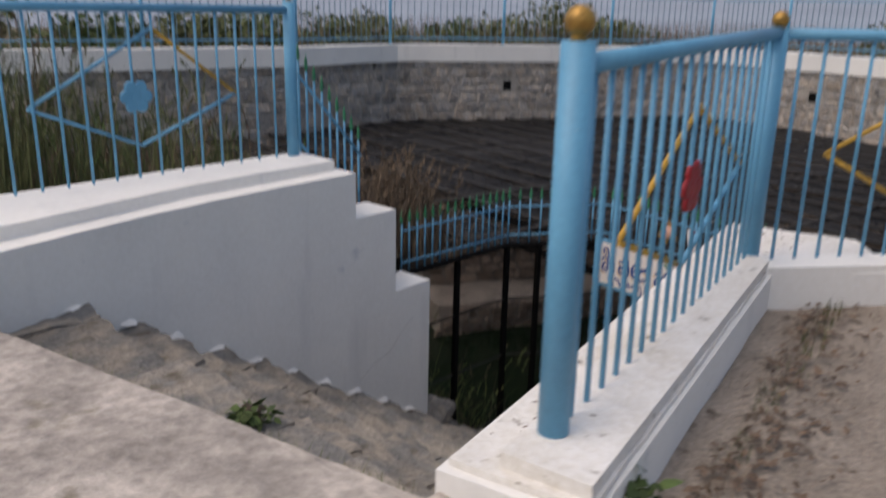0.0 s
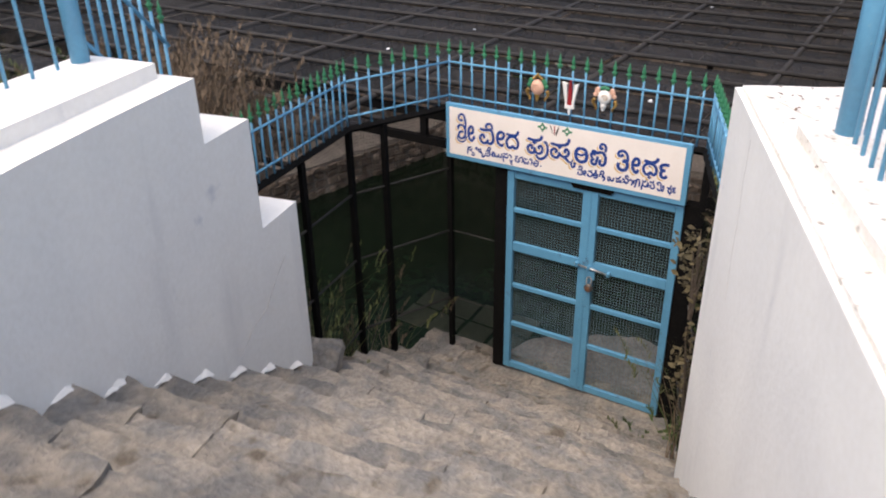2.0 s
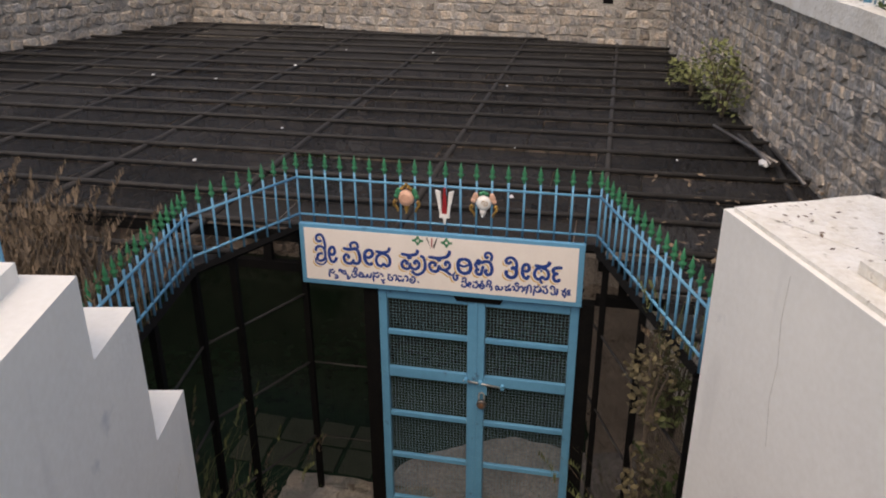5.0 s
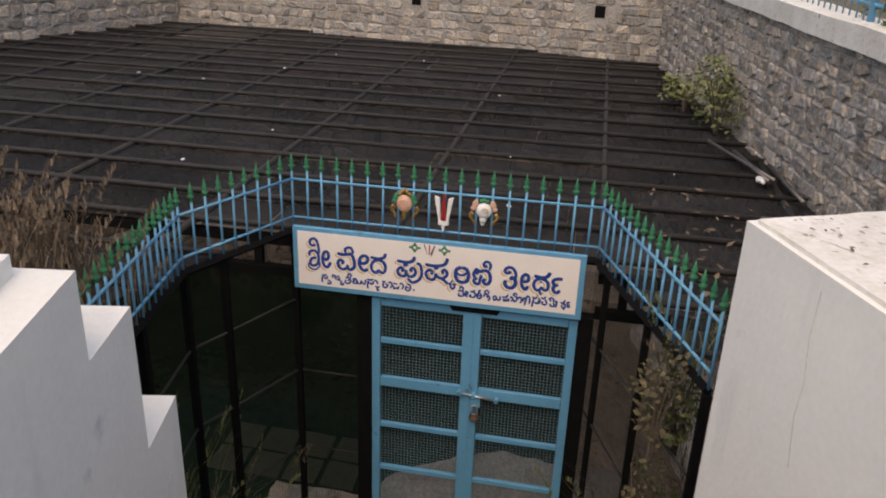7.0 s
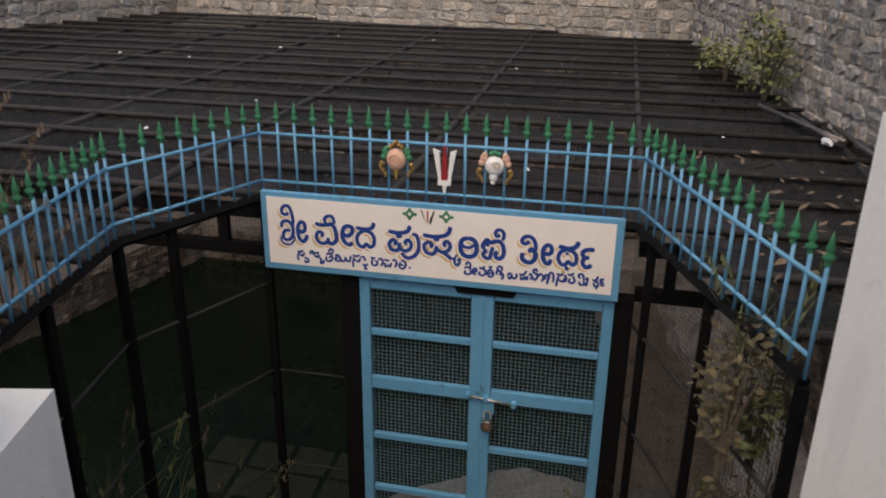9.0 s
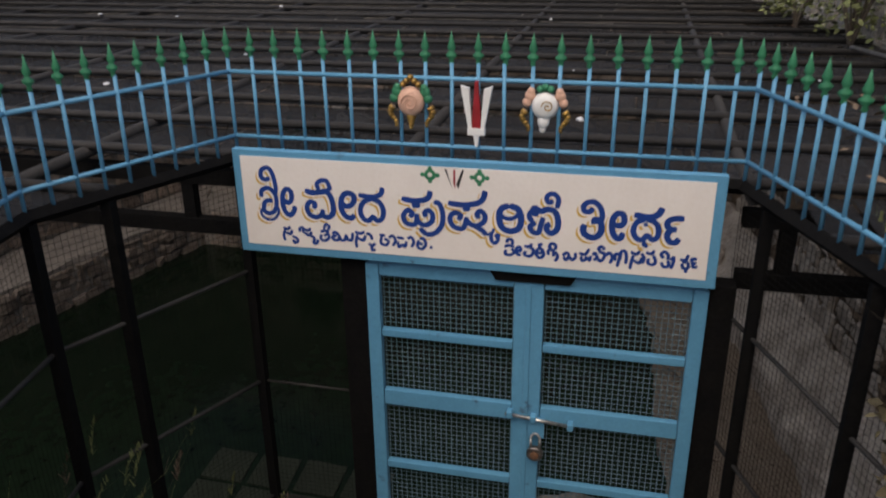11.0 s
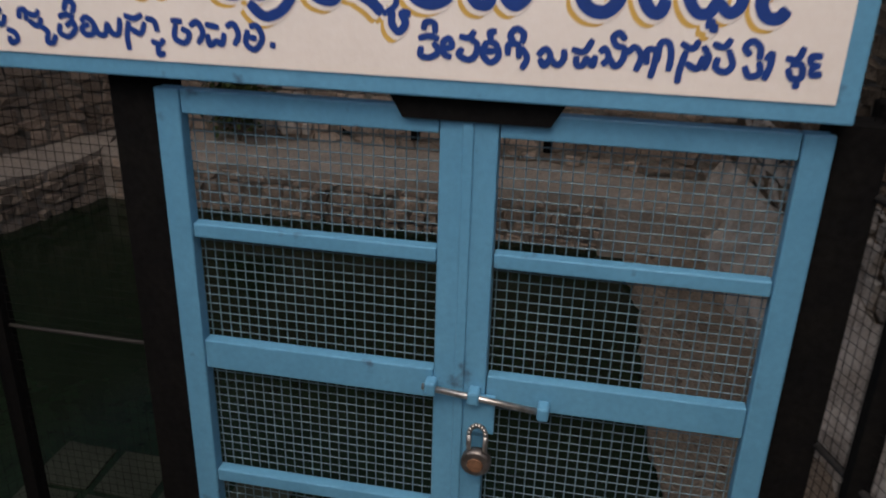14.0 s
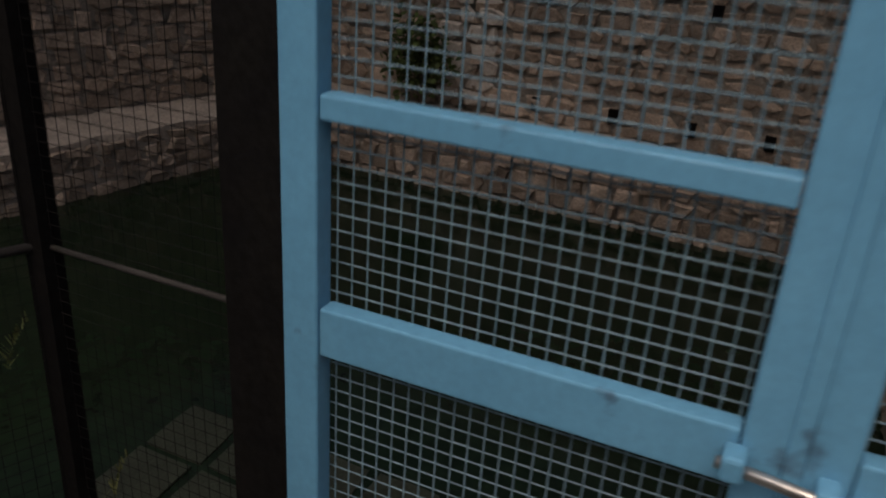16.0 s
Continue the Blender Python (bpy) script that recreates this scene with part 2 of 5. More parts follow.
def lerp(a, b, s):
    return tuple(x + (y - x) * s for x, y in zip(a, b))


def soften(bm, offset=0.012):
    bmesh.ops.bevel(bm, geom=[e for e in bm.edges if len(e.link_faces) == 2 and e.calc_face_angle(0) > 0.5], offset=offset, segments=2, affect="EDGES", profile=0.5)


def roughen(bm, cuts, size, amount, seed=0):
    """Cut the mesh finely and shift its vertices by noise."""
    bmesh.ops.triangulate(bm, faces=[f for f in bm.faces if len(f.verts) > 4])
    for _ in range(12):
        long = [e for e in bm.edges if e.calc_length() > cuts]
        if not long:
            break
        bmesh.ops.subdivide_edges(bm, edges=long, cuts=1, use_grid_fill=True)
        bmesh.ops.triangulate(bm, faces=[f for f in bm.faces if len(f.verts) > 4])
    off = Vector((seed * 7.3, seed * 3.1, seed))
    for v in bm.verts:
        p = v.co / size + off
        v.co += amount * (noise.noise_vector(p) + 0.5 * noise.noise_vector(p * 2.7))


# ---- plan ----
NET_Z, WATER_Z, SILL = -0.68, -3.9, -3.0
FAR_R, FAR_L, LEFT_A, LEFT_B, LEFT_C = (13.9, 2.3), (15.1, 10.9), (8.7, 13.4), (6.2, 12.8), (1.0, 13.0)
NEAR_R = (4.0, 0.94)
COPE0, COPE1 = 0.46, 0.78
LW = [(-1.8, 3.0), (0.47, 3.97), (0.9, 4.16), (1.3, 4.32), (1.7, 4.453), (2.2, 4.59), (2.74, 4.72), (3.12, 4.80), (3.49, 4.88)]
RW_A, RW_B = (1.08, 1.47), (3.89, 2.58)
FENCE = [(3.55, 5.38), (4.88, 5.57), (5.74, 5.18), (5.74, 3.08), (4.28, 2.53)]

# ground, open where the tank and its stairs lie
HOLE = [(0.20, 3.95), (1.00, 1.50), (3.3, 1.97), NEAR_R, FAR_R, FAR_L, LEFT_A, LEFT_B, LEFT_C, (0.3, 9.0), (0.2, 5.0)]
bm = bmesh.new()
outer = [bm.verts.new((600 * math.cos(a * math.pi / 12), 600 * math.sin(a * math.pi / 12), 0.17)) for a in range(24)]
inner = [bm.verts.new((x, y, 0.17)) for x, y in HOLE]
es = [bm.edges.new((r[i], r[(i + 1) % len(r)])) for r in (outer, inner) for i in range(len(r))]
bmesh.ops.triangle_fill(bm, use_beauty=True, use_dissolve=False, edges=es, normal=(0, 0, 1))
single("ground", bm, SOIL, "dry grassy open ground around the sunken tank", "ground", kind="structure")


def slab(name, poly, z0, z1, material, label, category, cuts=0.12, amount=0.012, kind="structure", size=0.3):
    bm = bmesh.new()
    prism(bm, poly, z0, z1)
    roughen(bm, cuts, size, amount, seed=len(poly) + z1)
    return single(name, bm, material, label, category, kind=kind)


slab("pavement", [(-3, -3), (1.0, -3), (1.12, 1.35), (1.13, 1.58), (0.85, 2.31), (0.376, 3.51), (0.26, 3.95), (-3, 2.7)], -0.3, 0.2, CONCRETE, "rough worn concrete landing above the stairs", "landing", cuts=0.16)
slab("pavement_2", [(1.25, 1.10), (1.0, -4), (9, -4), (9, 0.9), (4.2, 0.92), (3.85, 1.63), (3.3, 1.93)], -0.4, 0.2, DIRT, "bare dirt terrace strewn with fallen leaves", "dirt ground", cuts=0.2, amount=0.02)
bm = bmesh.new()
rows = [[(0.1, 4.4, 0.17), (1.6, 4.95, -0.05), (3.1, 5.15, -0.15), (3.5, 5.35, -0.5)], [(0.2, 6.0, 0.17), (1.7, 6.0, -0.1), (3.0, 6.0, -0.4), (4.0, 6.0, -0.68)], [(0.28, 9.0, 0.17), (1.2, 9.0, -0.2), (2.2, 9.0, -0.5), (3.0, 9.0, -0.75)], [(0.98, 13.0, 0.17), (1.5, 13, -0.2), (2, 13, -0.5), (2.5, 13, -0.75)]]
grid = [[bm.verts.new(p) for p in r] for r in rows]
for r, q in zip(grid, grid[1:]):
    for i in range(3):
        bm.faces.new((r[i], r[i + 1], q[i + 1], q[i]))
roughen(bm, 0.3, 0.6, 0.05)
single("ground_bank", bm, SOIL, "grassy bank sloping down to the netted tank", "bank", kind="structure")

# stairs
stairs = thing("stairs", "worn uneven stone stairs leading down to the gate", "stairs", kind="structure")
RISERS, TOP = 18, 0.2


def stair_edge(k):
    """Left and right end of the nosing of step k; 0 is the landing's edge."""
    x = 0.51 + 0.278 * k if k else 0.28
    right = lerp((1.14, 1.50), (5.30, 2.3), (k / (RISERS - 1)) ** 1.05)
    return (x, 4.22 + 0.25 * (x - 0.28)), right


def level(k):
    return TOP + (SILL - TOP) * k / RISERS


for k in range(1, RISERS + 1):
    z = level(k)
    (ax, ay), (bx, by) = stair_edge(k - 1)
    if k < RISERS:
        (cx, cy), (dx, dy) = stair_edge(k)
    else:
        (cx, cy), (dx, dy) = (5.9, 5.5), (5.9, 2.3)
    rng = random.Random(k)
    cuts = [0.0]
    while cuts[-1] < 1:
        cuts.append(min(1.0, cuts[-1] + rng.uniform(0.10, 0.30)))
    for j, (s0, s1) in enumerate(zip(cuts, cuts[1:])):
        p0, p1 = lerp((ax, ay), (bx, by), s0), lerp((ax, ay), (bx, by), s1)
        q0, q1 = lerp((cx, cy), (dx, dy), s0), lerp((cx, cy), (dx, dy), s1)
        out = rng.uniform(-0.02, 0.03)
        bm = bmesh.new()
        prism(bm, [(p0[0] - 0.10, p0[1]), (p1[0] - 0.10, p1[1] - 0.03), (q1[0] + out, q1[1] - 0.03), (q0[0] + out, q0[1])], z - 0.40, z - 0.012 + rng.uniform(-0.012, 0.010))
        roughen(bm, 0.075, 0.15, 0.026, seed=k + j * 0.37)
        part("step_stone", bm, STEP, stairs)

# white wall along the stairs, with its stepped end
wall_left = thing("wall_left", "white limewashed stair wall with a stepped end", "wall", kind="structure")


def offset(line, d):
    out = []
    for i, p in enumerate(line):
        a, b = line[max(i - 1, 0)], line[min(i + 1, len(line) - 1)]
        u = Vector((b[0] - a[0], b[1] - a[1])).normalized()
        out.append((p[0] - u.y * d, p[1] + u.x * d))
    return out


def wall_run(line, d, z0, z1):
    bm = bmesh.new()
    prism(bm, line + offset(line, d)[::-1], z0, z1)
    soften(bm, 0.015)
    return bm


bm = bmesh.new()
prism(bm, LW[:7] + [(2.66, 5.22), (0.4, 4.6), (-1.9, 3.8)], -2.4, 0.40)
soften(bm, 0.015)
part("wall_body", bm, WHITE, wall_left)
part("wall_step", wall_run(LW[6:8], 0.32, -2.6, 0.08), WHITE, wall_left)
part("wall_step", wall_run(LW[7:9], 0.32, -2.8, -0.55), WHITE, wall_left)
bm = bmesh.new()
prism(bm, [(-1.85, 3.15), (0.42, 4.12), (1.55, 4.59), (2.66, 4.87), (2.60, 5.30), (-1.0, 4.52), (-1.95, 4.1)], -0.3, 0.47)
soften(bm, 0.015)
part("plinth", bm, WHITE, wall_left)
bm = bmesh.new()
for k in range(1, 12):
    (ax, ay), _ = stair_edge(k)
    z = level(k)
    x = ax
    i = max(j for j in range(len(LW) - 1) if LW[j][0] <= x)
    if x > 3.3:
        continue
    y = LW[i][1] + (LW[i + 1][1] - LW[i][1]) * (x - LW[i][0]) / (LW[i + 1][0] - LW[i][0])
    vs = [bm.verts.new(p) for p in ((x - 0.15, y - 0.03, z + 0.02), (x + 0.02, y - 0.035, z - 0.01), (x + 0.02, y + 0.03, z + 0.02), (x - 0.03, y + 0.02, z + 0.05), (x - 0.18, y + 0.02, z + 0.045))]
    bm.faces.new(vs)
roughen(bm, 0.06, 0.05, 0.012)
part("skirting_splash", bm, WHITE, wall_left)
bm = bmesh.new()
pts = [(3.30, 4.826, -0.80), (3.17, 4.80, -0.90), (3.05, 4.775, -1.02), (2.90, 4.745, -1.06), (2.75, 4.712, -1.16)]
for a, b in zip(pts, pts[1:]):
    tube(bm, a, b, 0.0014, 5)
part("crack", bm, CRACK, wall_left)

# white wall on the other side
wall_right = thing("wall_right", "white limewashed stair wall with a weathered top", "wall", kind="structure")
bm = bmesh.new()
END_B = (4.16, 1.98)
prism(bm, [RW_A, (1.24, 1.08), (3.28, 1.92), RW_B], -3.4, 0.365)
soften(bm, 0.015)
part("wall_body", bm, WHITE, wall_right)
bm = bmesh.new()
prism(bm, [(3.281, 1.925), (3.8, 1.62), END_B, RW_B], -3.4, 0.364)
part("wall_end", bm, WHITE, wall_right)
bm = bmesh.new()
prism(bm, [(1.12, 1.465), (1.26, 1.10), (3.28, 1.94), (3.86, 2.54)], 0.366, 0.385)
prism(bm, [(3.29, 1.94), (3.8, 1.65), (4.12, 1.98), (3.87, 2.54)], 0.365, 0.384)
roughen(bm, 0.12, 0.2, 0.006)
part("weathered_cap", bm, WHITE_TOP, wall_right, "cracked white cap with black mould and leaves")
bm = bmesh.new()
prism(bm, [(1.20, 1.36), (1.28, 1.12), (3.27, 1.94), (3.30, 2.22)], 0.386, 0.43)
soften(bm)
part("plinth", bm, WHITE_TOP, wall_right)
bm = bmesh.new()
prism(bm, [(3.24, 1.93), (4.2, 1.42), (5.0, 1.10), (5.04, 1.24), (4.25, 1.58), (3.32, 2.12)], 0.1, 0.40)
soften(bm)
part("plinth", bm, WHITE, wall_right)
bm = bmesh.new()
pts = [(x, 2.58 - (3.89 - x) * 0.395, z) for x, z in ((3.42, 0.30), (3.425, 0.12), (3.40, -0.05), (3.41, -0.2), (3.38, -0.4))]
for a, b in zip(pts, pts[1:]):
    tube(bm, a, b, 0.0016, 5)
part("crack", bm, CRACK, wall_right)


bm = bmesh.new()
prism(bm, [(0.93, 1.42), (1.16, 0.92), (1.30, 1.06), (1.12, 1.50)], 0.1, 0.215)
prism(bm, [(1.00, 1.44), (1.20, 0.99), (1.28, 1.07), (1.12, 1.48)], 0.15, 0.30)
roughen(bm, 0.06, 0.12, 0.03, seed=6)
part("mortar_fillet", bm, CONCRETE, wall_right, "crumbling mortar at the parapet end")


# ---- rubble walls of the tank ----
def rubble(parent, a, b, z0, z1, inward, course, single_pieces=True, material=STONE, seed=1, holes=(), depth=0.022):
    """Stones in rough courses on the wall from a to b; each a pillow proud of the mortar."""
    rng = random.Random(seed)
    a, b = Vector((*a, 0)), Vector((*b, 0))
    length = (b - a).length
    u = (b - a) / length
    w = Vector((*inward, 0)).normalized()
    shapes = []
    for i in range(10):
        bm = bmesh.new()
        ring = []
        n = rng.choice((4, 4, 5, 6))
        for j in range(n):
            t = 2 * math.pi * (j + rng.uniform(-0.16, 0.16)) / n + 0.785
            c, s = math.cos(t), math.sin(t)
            q = min(0.55 / max(abs(c), abs(s)), 0.70) * rng.uniform(0.74, 1.0)
            ring.append((c * q, s * q))
        lo = [bm.verts.new((x, 0, y)) for x, y in ring]
        hi = [bm.verts.new((x * rng.uniform(0.74, 0.92), rng.uniform(0.35, 1.0), y * rng.uniform(0.70, 0.90))) for x, y in ring]
        for j in range(n):
            bm.faces.new((lo[j], hi[j], hi[(j + 1) % n], lo[(j + 1) % n]))
        bm.faces.new(hi[::-1])
        bmesh.ops.recalc_face_normals(bm, faces=bm.faces)
        shapes.append(mesh_of("stone", bm, material))
    made, z = 0, z0
    verts, faces = [], []
    while z < z1 - 0.04:
        h = min(course * rng.uniform(0.75, 1.3), z1 - z)
        s = rng.uniform(-0.1, 0)
        while s < length:
            wd = course * rng.uniform(0.7, 2.5)
            c = a + u * (s + wd / 2)
            cz = z + h / 2
            if not any(abs(s + wd / 2 - hs) < 0.16 + wd / 2 * 0.5 and abs(cz - hz) < 0.12 for hs, hz in holes) and s + wd < length + 0.1:
                m = Matrix.Translation((c.x, c.y, cz)) @ Matrix((( u.x, w.x, 0, 0), (u.y, w.y, 0, 0), (0, 0, 1, 0), (0, 0, 0, 1))) @ Matrix.Rotation(rng.uniform(-0.10, 0.10), 4, "Y") @ Matrix.Diagonal((wd, (depth if single_pieces else 0.05) * rng.uniform(0.5, 1.6), h, 1))
                me = rng.choice(shapes)
                if single_pieces and made < 300:
                    o = new("stone", me)
                    o.parent = parent
                    o.matrix_basis = m
                    made += 1
                else:
                    k = len(verts)
                    verts += [m @ v.co for v in me.vertices]
                    faces += [[k + i for i in f.vertices] for f in me.polygons]
            s += wd
        z += h
    if verts:
        me = bpy.data.meshes.new("stonework")
        me.from_pydata(verts, [], faces)
        me.materials.append(material)
        o = new("stonework", me)
        o.parent = parent
        tagged(o, kind="stuff")


def tank_wall(name, a, b, inward, label, holes=(), seed=1):
    """Rubble above the net, plain masonry behind it, a white coping on top."""
    wall = thing(name, label, "wall", kind="structure")
    a3, b3 = Vector(a), Vector(b)
    w = Vector(inward).normalized()
    back = [tuple(b3 - w * 0.5), tuple(a3 - w * 0.5)]
    bm = bmesh.new()
    foot = 0.60 if name == "wall_south" else COPE0
    prism(bm, [a, b] + back if (b3 - a3).cross(-w) > 0 else [b, a] + back[::-1], -4.4, foot)
    part("masonry", bm, MORTAR, wall)
    bm = bmesh.new()
    u = (b3 - a3).normalized() * 0.02
    p, q = a3 + w * 0.05, b3 + w * 0.05
    poly = [tuple(p), tuple(q), tuple(b3 - w * 0.35), tuple(a3 - w * 0.35)]
    prism(bm, poly if (b3 - a3).cross(-w) > 0 else poly[::-1], foot + 0.002, COPE1)
    soften(bm, 0.02)
    roughen(bm, 0.5, 0.5, 0.012)
    part("coping", bm, WHITE_TOP if name == "wall_south" else WHITE, wall)
    length = (b3 - a3).length
    # drain holes aren't cut: a black block stands for the shade inside each
    for hs, hz in holes:
        c = a3 + (b3 - a3) * hs / length
        bm = bmesh.new()
        box(bm, (-0.08, -0.02, -0.09), (0.08, 0.006, 0.09), Matrix.Translation((c.x, c.y, hz)) @ Matrix(((u.x / 0.02, w.x, 0, 0), (u.y / 0.02, w.y, 0, 0), (0, 0, 1, 0), (0, 0, 0, 1))))
        part("drain_hole", bm, BLACK, wall)
    return wall


W_EAST = tank_wall("wall_east", FAR_R, FAR_L, (-1, 0.14), "rubble stone tank wall with white coping and drain holes", holes=((0.95, 0.03), (4.0, 0.02), (6.1, 0.0)))
W_NORTH = tank_wall("wall_north", FAR_L, LEFT_A, (-0.36, -0.93), "grey rubble stone tank wall with white coping", holes=((4.6, 0.0),))
W_NORTHWEST = tank_wall("wall_northwest", LEFT_A, LEFT_B, (0.23, -0.97), "grey rubble stone tank wall with white coping")
W_WEST = tank_wall("wall_west", LEFT_B, LEFT_C, (0.0, -1), "grey rubble stone tank wall with white coping")
W_SOUTH = tank_wall("wall_south", NEAR_R, FAR_R, (-0.137, 1), "grey rubble retaining wall with flaking white coping")

# water and what shows under the net
bm = bmesh.new()
vs = [bm.verts.new((x, y, WATER_Z)) for x, y in ((5.95, 1.0), FAR_R, FAR_L, LEFT_A, LEFT_B, (2.0, 12.9), (2.3, 5.3), (5.95, 5.3))]
bm.faces.new(vs)
single("water", bm, WATER, "still dark green tank water", "water", kind="structure")
bm = bmesh.new()
prism(bm, [(0.5, 5.6), (2.4, 5.6), (2.2, 9), (2.0, 12.9), (0.5, 12.9)], -4.4, -0.9)
inner_wall = single("wall_under_bank", bm, INNER, "dark stone tank wall under the bank", "wall", kind="structure")
ledge = thing("tank_ledge", "pale stone ledge round the inside of the tank", "ledge", kind="structure")
LOW_SE, LOW_NE, LOW_NW = (12.86, 2.0), (13.27, 9.5), (8.0, 11.4)
wall_low = thing("wall_lower_tank", "stepped-in rubble wall of the lower tank", "wall", kind="structure")
bm = bmesh.new()
prism(bm, [LOW_SE, (13.88, 2.2), (15.0, 10.7), LOW_NE], -4.4, -1.0)
part("masonry", bm, MORTAR, wall_low)
bm = bmesh.new()
prism(bm, [LOW_NE, (15.0, 10.75), (8.7, 13.3), LOW_NW], -4.4, -1.0)
part("masonry", bm, MORTAR, wall_low)
# lower drain holes, their dark insides put in as solid black blocks
for y, z in ((6.55, -3.16), (5.70, -3.15), (4.90, -3.15), (4.15, -3.15), (6.55, -2.02), (4.85, -2.02)):
    x = 12.86 + 0.0547 * (y - 2.0)
    bm = bmesh.new()
    box(bm, (x - 0.055, y - 0.05, z - 0.075), (x + 0.02, y + 0.05, z + 0.075), bevel=0.01)
    part("drain_hole", bm, BLACK, wall_low)
bm = bmesh.new()
prism(bm, [(11.86, 2.1), (12.9, 2.1), (13.3, 9.55), (12.02, 9.15)], -4.4, -3.36)
roughen(bm, 0.3, 0.4, 0.05)
part("ledge_slab", bm, LEDGE, ledge)
bm = bmesh.new()
prism(bm, [(12.02, 9.15), (13.3, 9.55), (8.0, 11.4), (7.6, 10.35)], -4.4, -3.38)
roughen(bm, 0.3, 0.4, 0.05, seed=3)
part("ledge_slab", bm, LEDGE, ledge)
bm = bmesh.new()
box(bm, (11.70, 2.35, -4.3), (11.88, 3.5, -3.34), bevel=0.03)
roughen(bm, 0.15, 0.3, 0.03, seed=8)
part("plaster_block", bm, LEDGE, ledge, "pale plastered end of the ledge")
# whitewashed batter at the foot of the retaining wall
bm = bmesh.new()
rows = []
for i in range(15):
    x = 6.4 + 6.4 * i / 14
    y = 0.39 + 0.137 * x
    rows.append([bm.verts.new(p) for p in ((x, y - 0.05, -4.2), (x, y + 0.02, -3.12), (x, y + 0.10, -3.10), (x, y + 0.48, -3.62), (x, y + 0.52, -4.2))])
for p, q in zip(rows, rows[1:]):
    for j in range(4):
        bm.faces.new((p[j], p[j + 1], q[j + 1], q[j]))
bm.faces.new(rows[0])
bm.faces.new(rows[-1][::-1])
bmesh.ops.recalc_face_normals(bm, faces=bm.faces)
roughen(bm, 0.22, 0.3, 0.06, seed=9)
part("kerb", bm, LIME, ledge, "pale lime-washed sloping kerb")
bm = bmesh.new()
prism(bm, [(6.0, 1.1), (12.4, 2.0), (12.0, 3.3), (10.4, 3.1), (8.6, 3.12), (7.6, 3.0), (6.0, 2.9)], -4.4, -3.82)
roughen(bm, 0.2, 0.35, 0.09, seed=5)
part("ledge_slab", bm, DIRT, ledge, "brown earthy ledge beside the retaining wall")
slab("tank_platform", [(5.80, 2.6), (6.75, 2.6), (6.68, 3.27), (6.73, 3.68), (6.57, 4.07), (6.18, 4.61), (5.80, 4.75)], -4.4, -3.03, PLASTER, "pale lime plastered platform with a broken edge", "platform", cuts=0.1, amount=0.04)

for i in range(8):
    x, y = 6.95 + 0.42 * (i % 2), 5.15 + 0.40 * (i // 2)
    slab("submerged_slab", [(x, y), (x + 0.38, y + 0.02), (x + 0.39, y + 0.36), (x + 0.01, y + 0.35)], WATER_Z - 0.2, WATER_Z + 0.012, SLIME, "algae-green stone slab at the water line", "slab", cuts=0.15, amount=0.012, kind="")

# ---- black shade net on pipes over the tank ----
NET_POLY = [FENCE[0], FENCE[1], FENCE[2], FENCE[3], FENCE[4], (4.4, 1.0), FAR_R, FAR_L, LEFT_A, LEFT_B, (2.3, 12.9), (2.6, 9.0)]


def span(value, axis):
    """Where the line axis = value meets the net's outline."""
    o = 1 - axis
    got = []
    for p, q in zip(NET_POLY, NET_POLY[1:] + NET_POLY[:1]):
        if (p[axis] - value) * (q[axis] - value) < 0:
            s = (value - p[axis]) / (q[axis] - p[axis])
            got.append(p[o] + (q[o] - p[o]) * s)
    got.sort()
    return list(zip(got[::2], got[1::2]))


net = thing("shade_net", "black shade net stretched on a pipe grid over the tank", "net")
bm = bmesh.new()
rng = random.Random(4)
x = 2.40
while x < 15.1:
    step = 0.56
    for (a, b), (a2, b2), (a3, b3) in zip(span(x + 0.002, 0), span(x + step / 2, 0), span(x + step - 0.014, 0)):
        a, b = (max(a, a2, a3), min(b, b2, b3)) if x < 5.7 else (min(a, a2, a3), max(b, b2, b3) + 0.1)
        y = a
        while y < b:
            w = min(rng.uniform(0.5, 2.4), b - y)
            z = NET_Z + rng.uniform(-0.012, 0.012)
            vs = [bm.verts.new(p) for p in ((x, y, z), (x + step - 0.012, y, z + rng.uniform(-0.01, 0.01)), (x + step - 0.012, y + w - 0.01, z), (x, y + w - 0.01, z))]
            bm.faces.new(vs)
            y += w
    x += step
part("net_cloth", bm, NET, net)
x = 2.40
while x < 15.0:
    for a, b in span(x, 0):
        bm = bmesh.new()
        tube(bm, (x, a, NET_Z + 0.03), (x, b, NET_Z + 0.03), 0.022, 6)
        part("pipe", bm, NETBAR, net)
    x += 0.56
y = 1.6
while y < 13.3:
    for a, b in span(y, 1):
        bm = bmesh.new()
        tube(bm, (a, y, NET_Z - 0.0), (b, y, NET_Z - 0.0), 0.03, 6)
        part("pipe", bm, NETBAR, net)
    y += 1.45


# ---- railings ----
def finial(bm, p, h=0.16):
    lathe(bm, [(0.008, 0.0), (0.011, 0.008), (0.008, 0.018), (0.021, 0.030), (0.023, 0.038), (0.009, 0.050), (0.014, 0.058), (0.017, 0.066), (0.007, 0.098), (0.001, 0.126)], p, 8, 0.7)


SPEAR = None


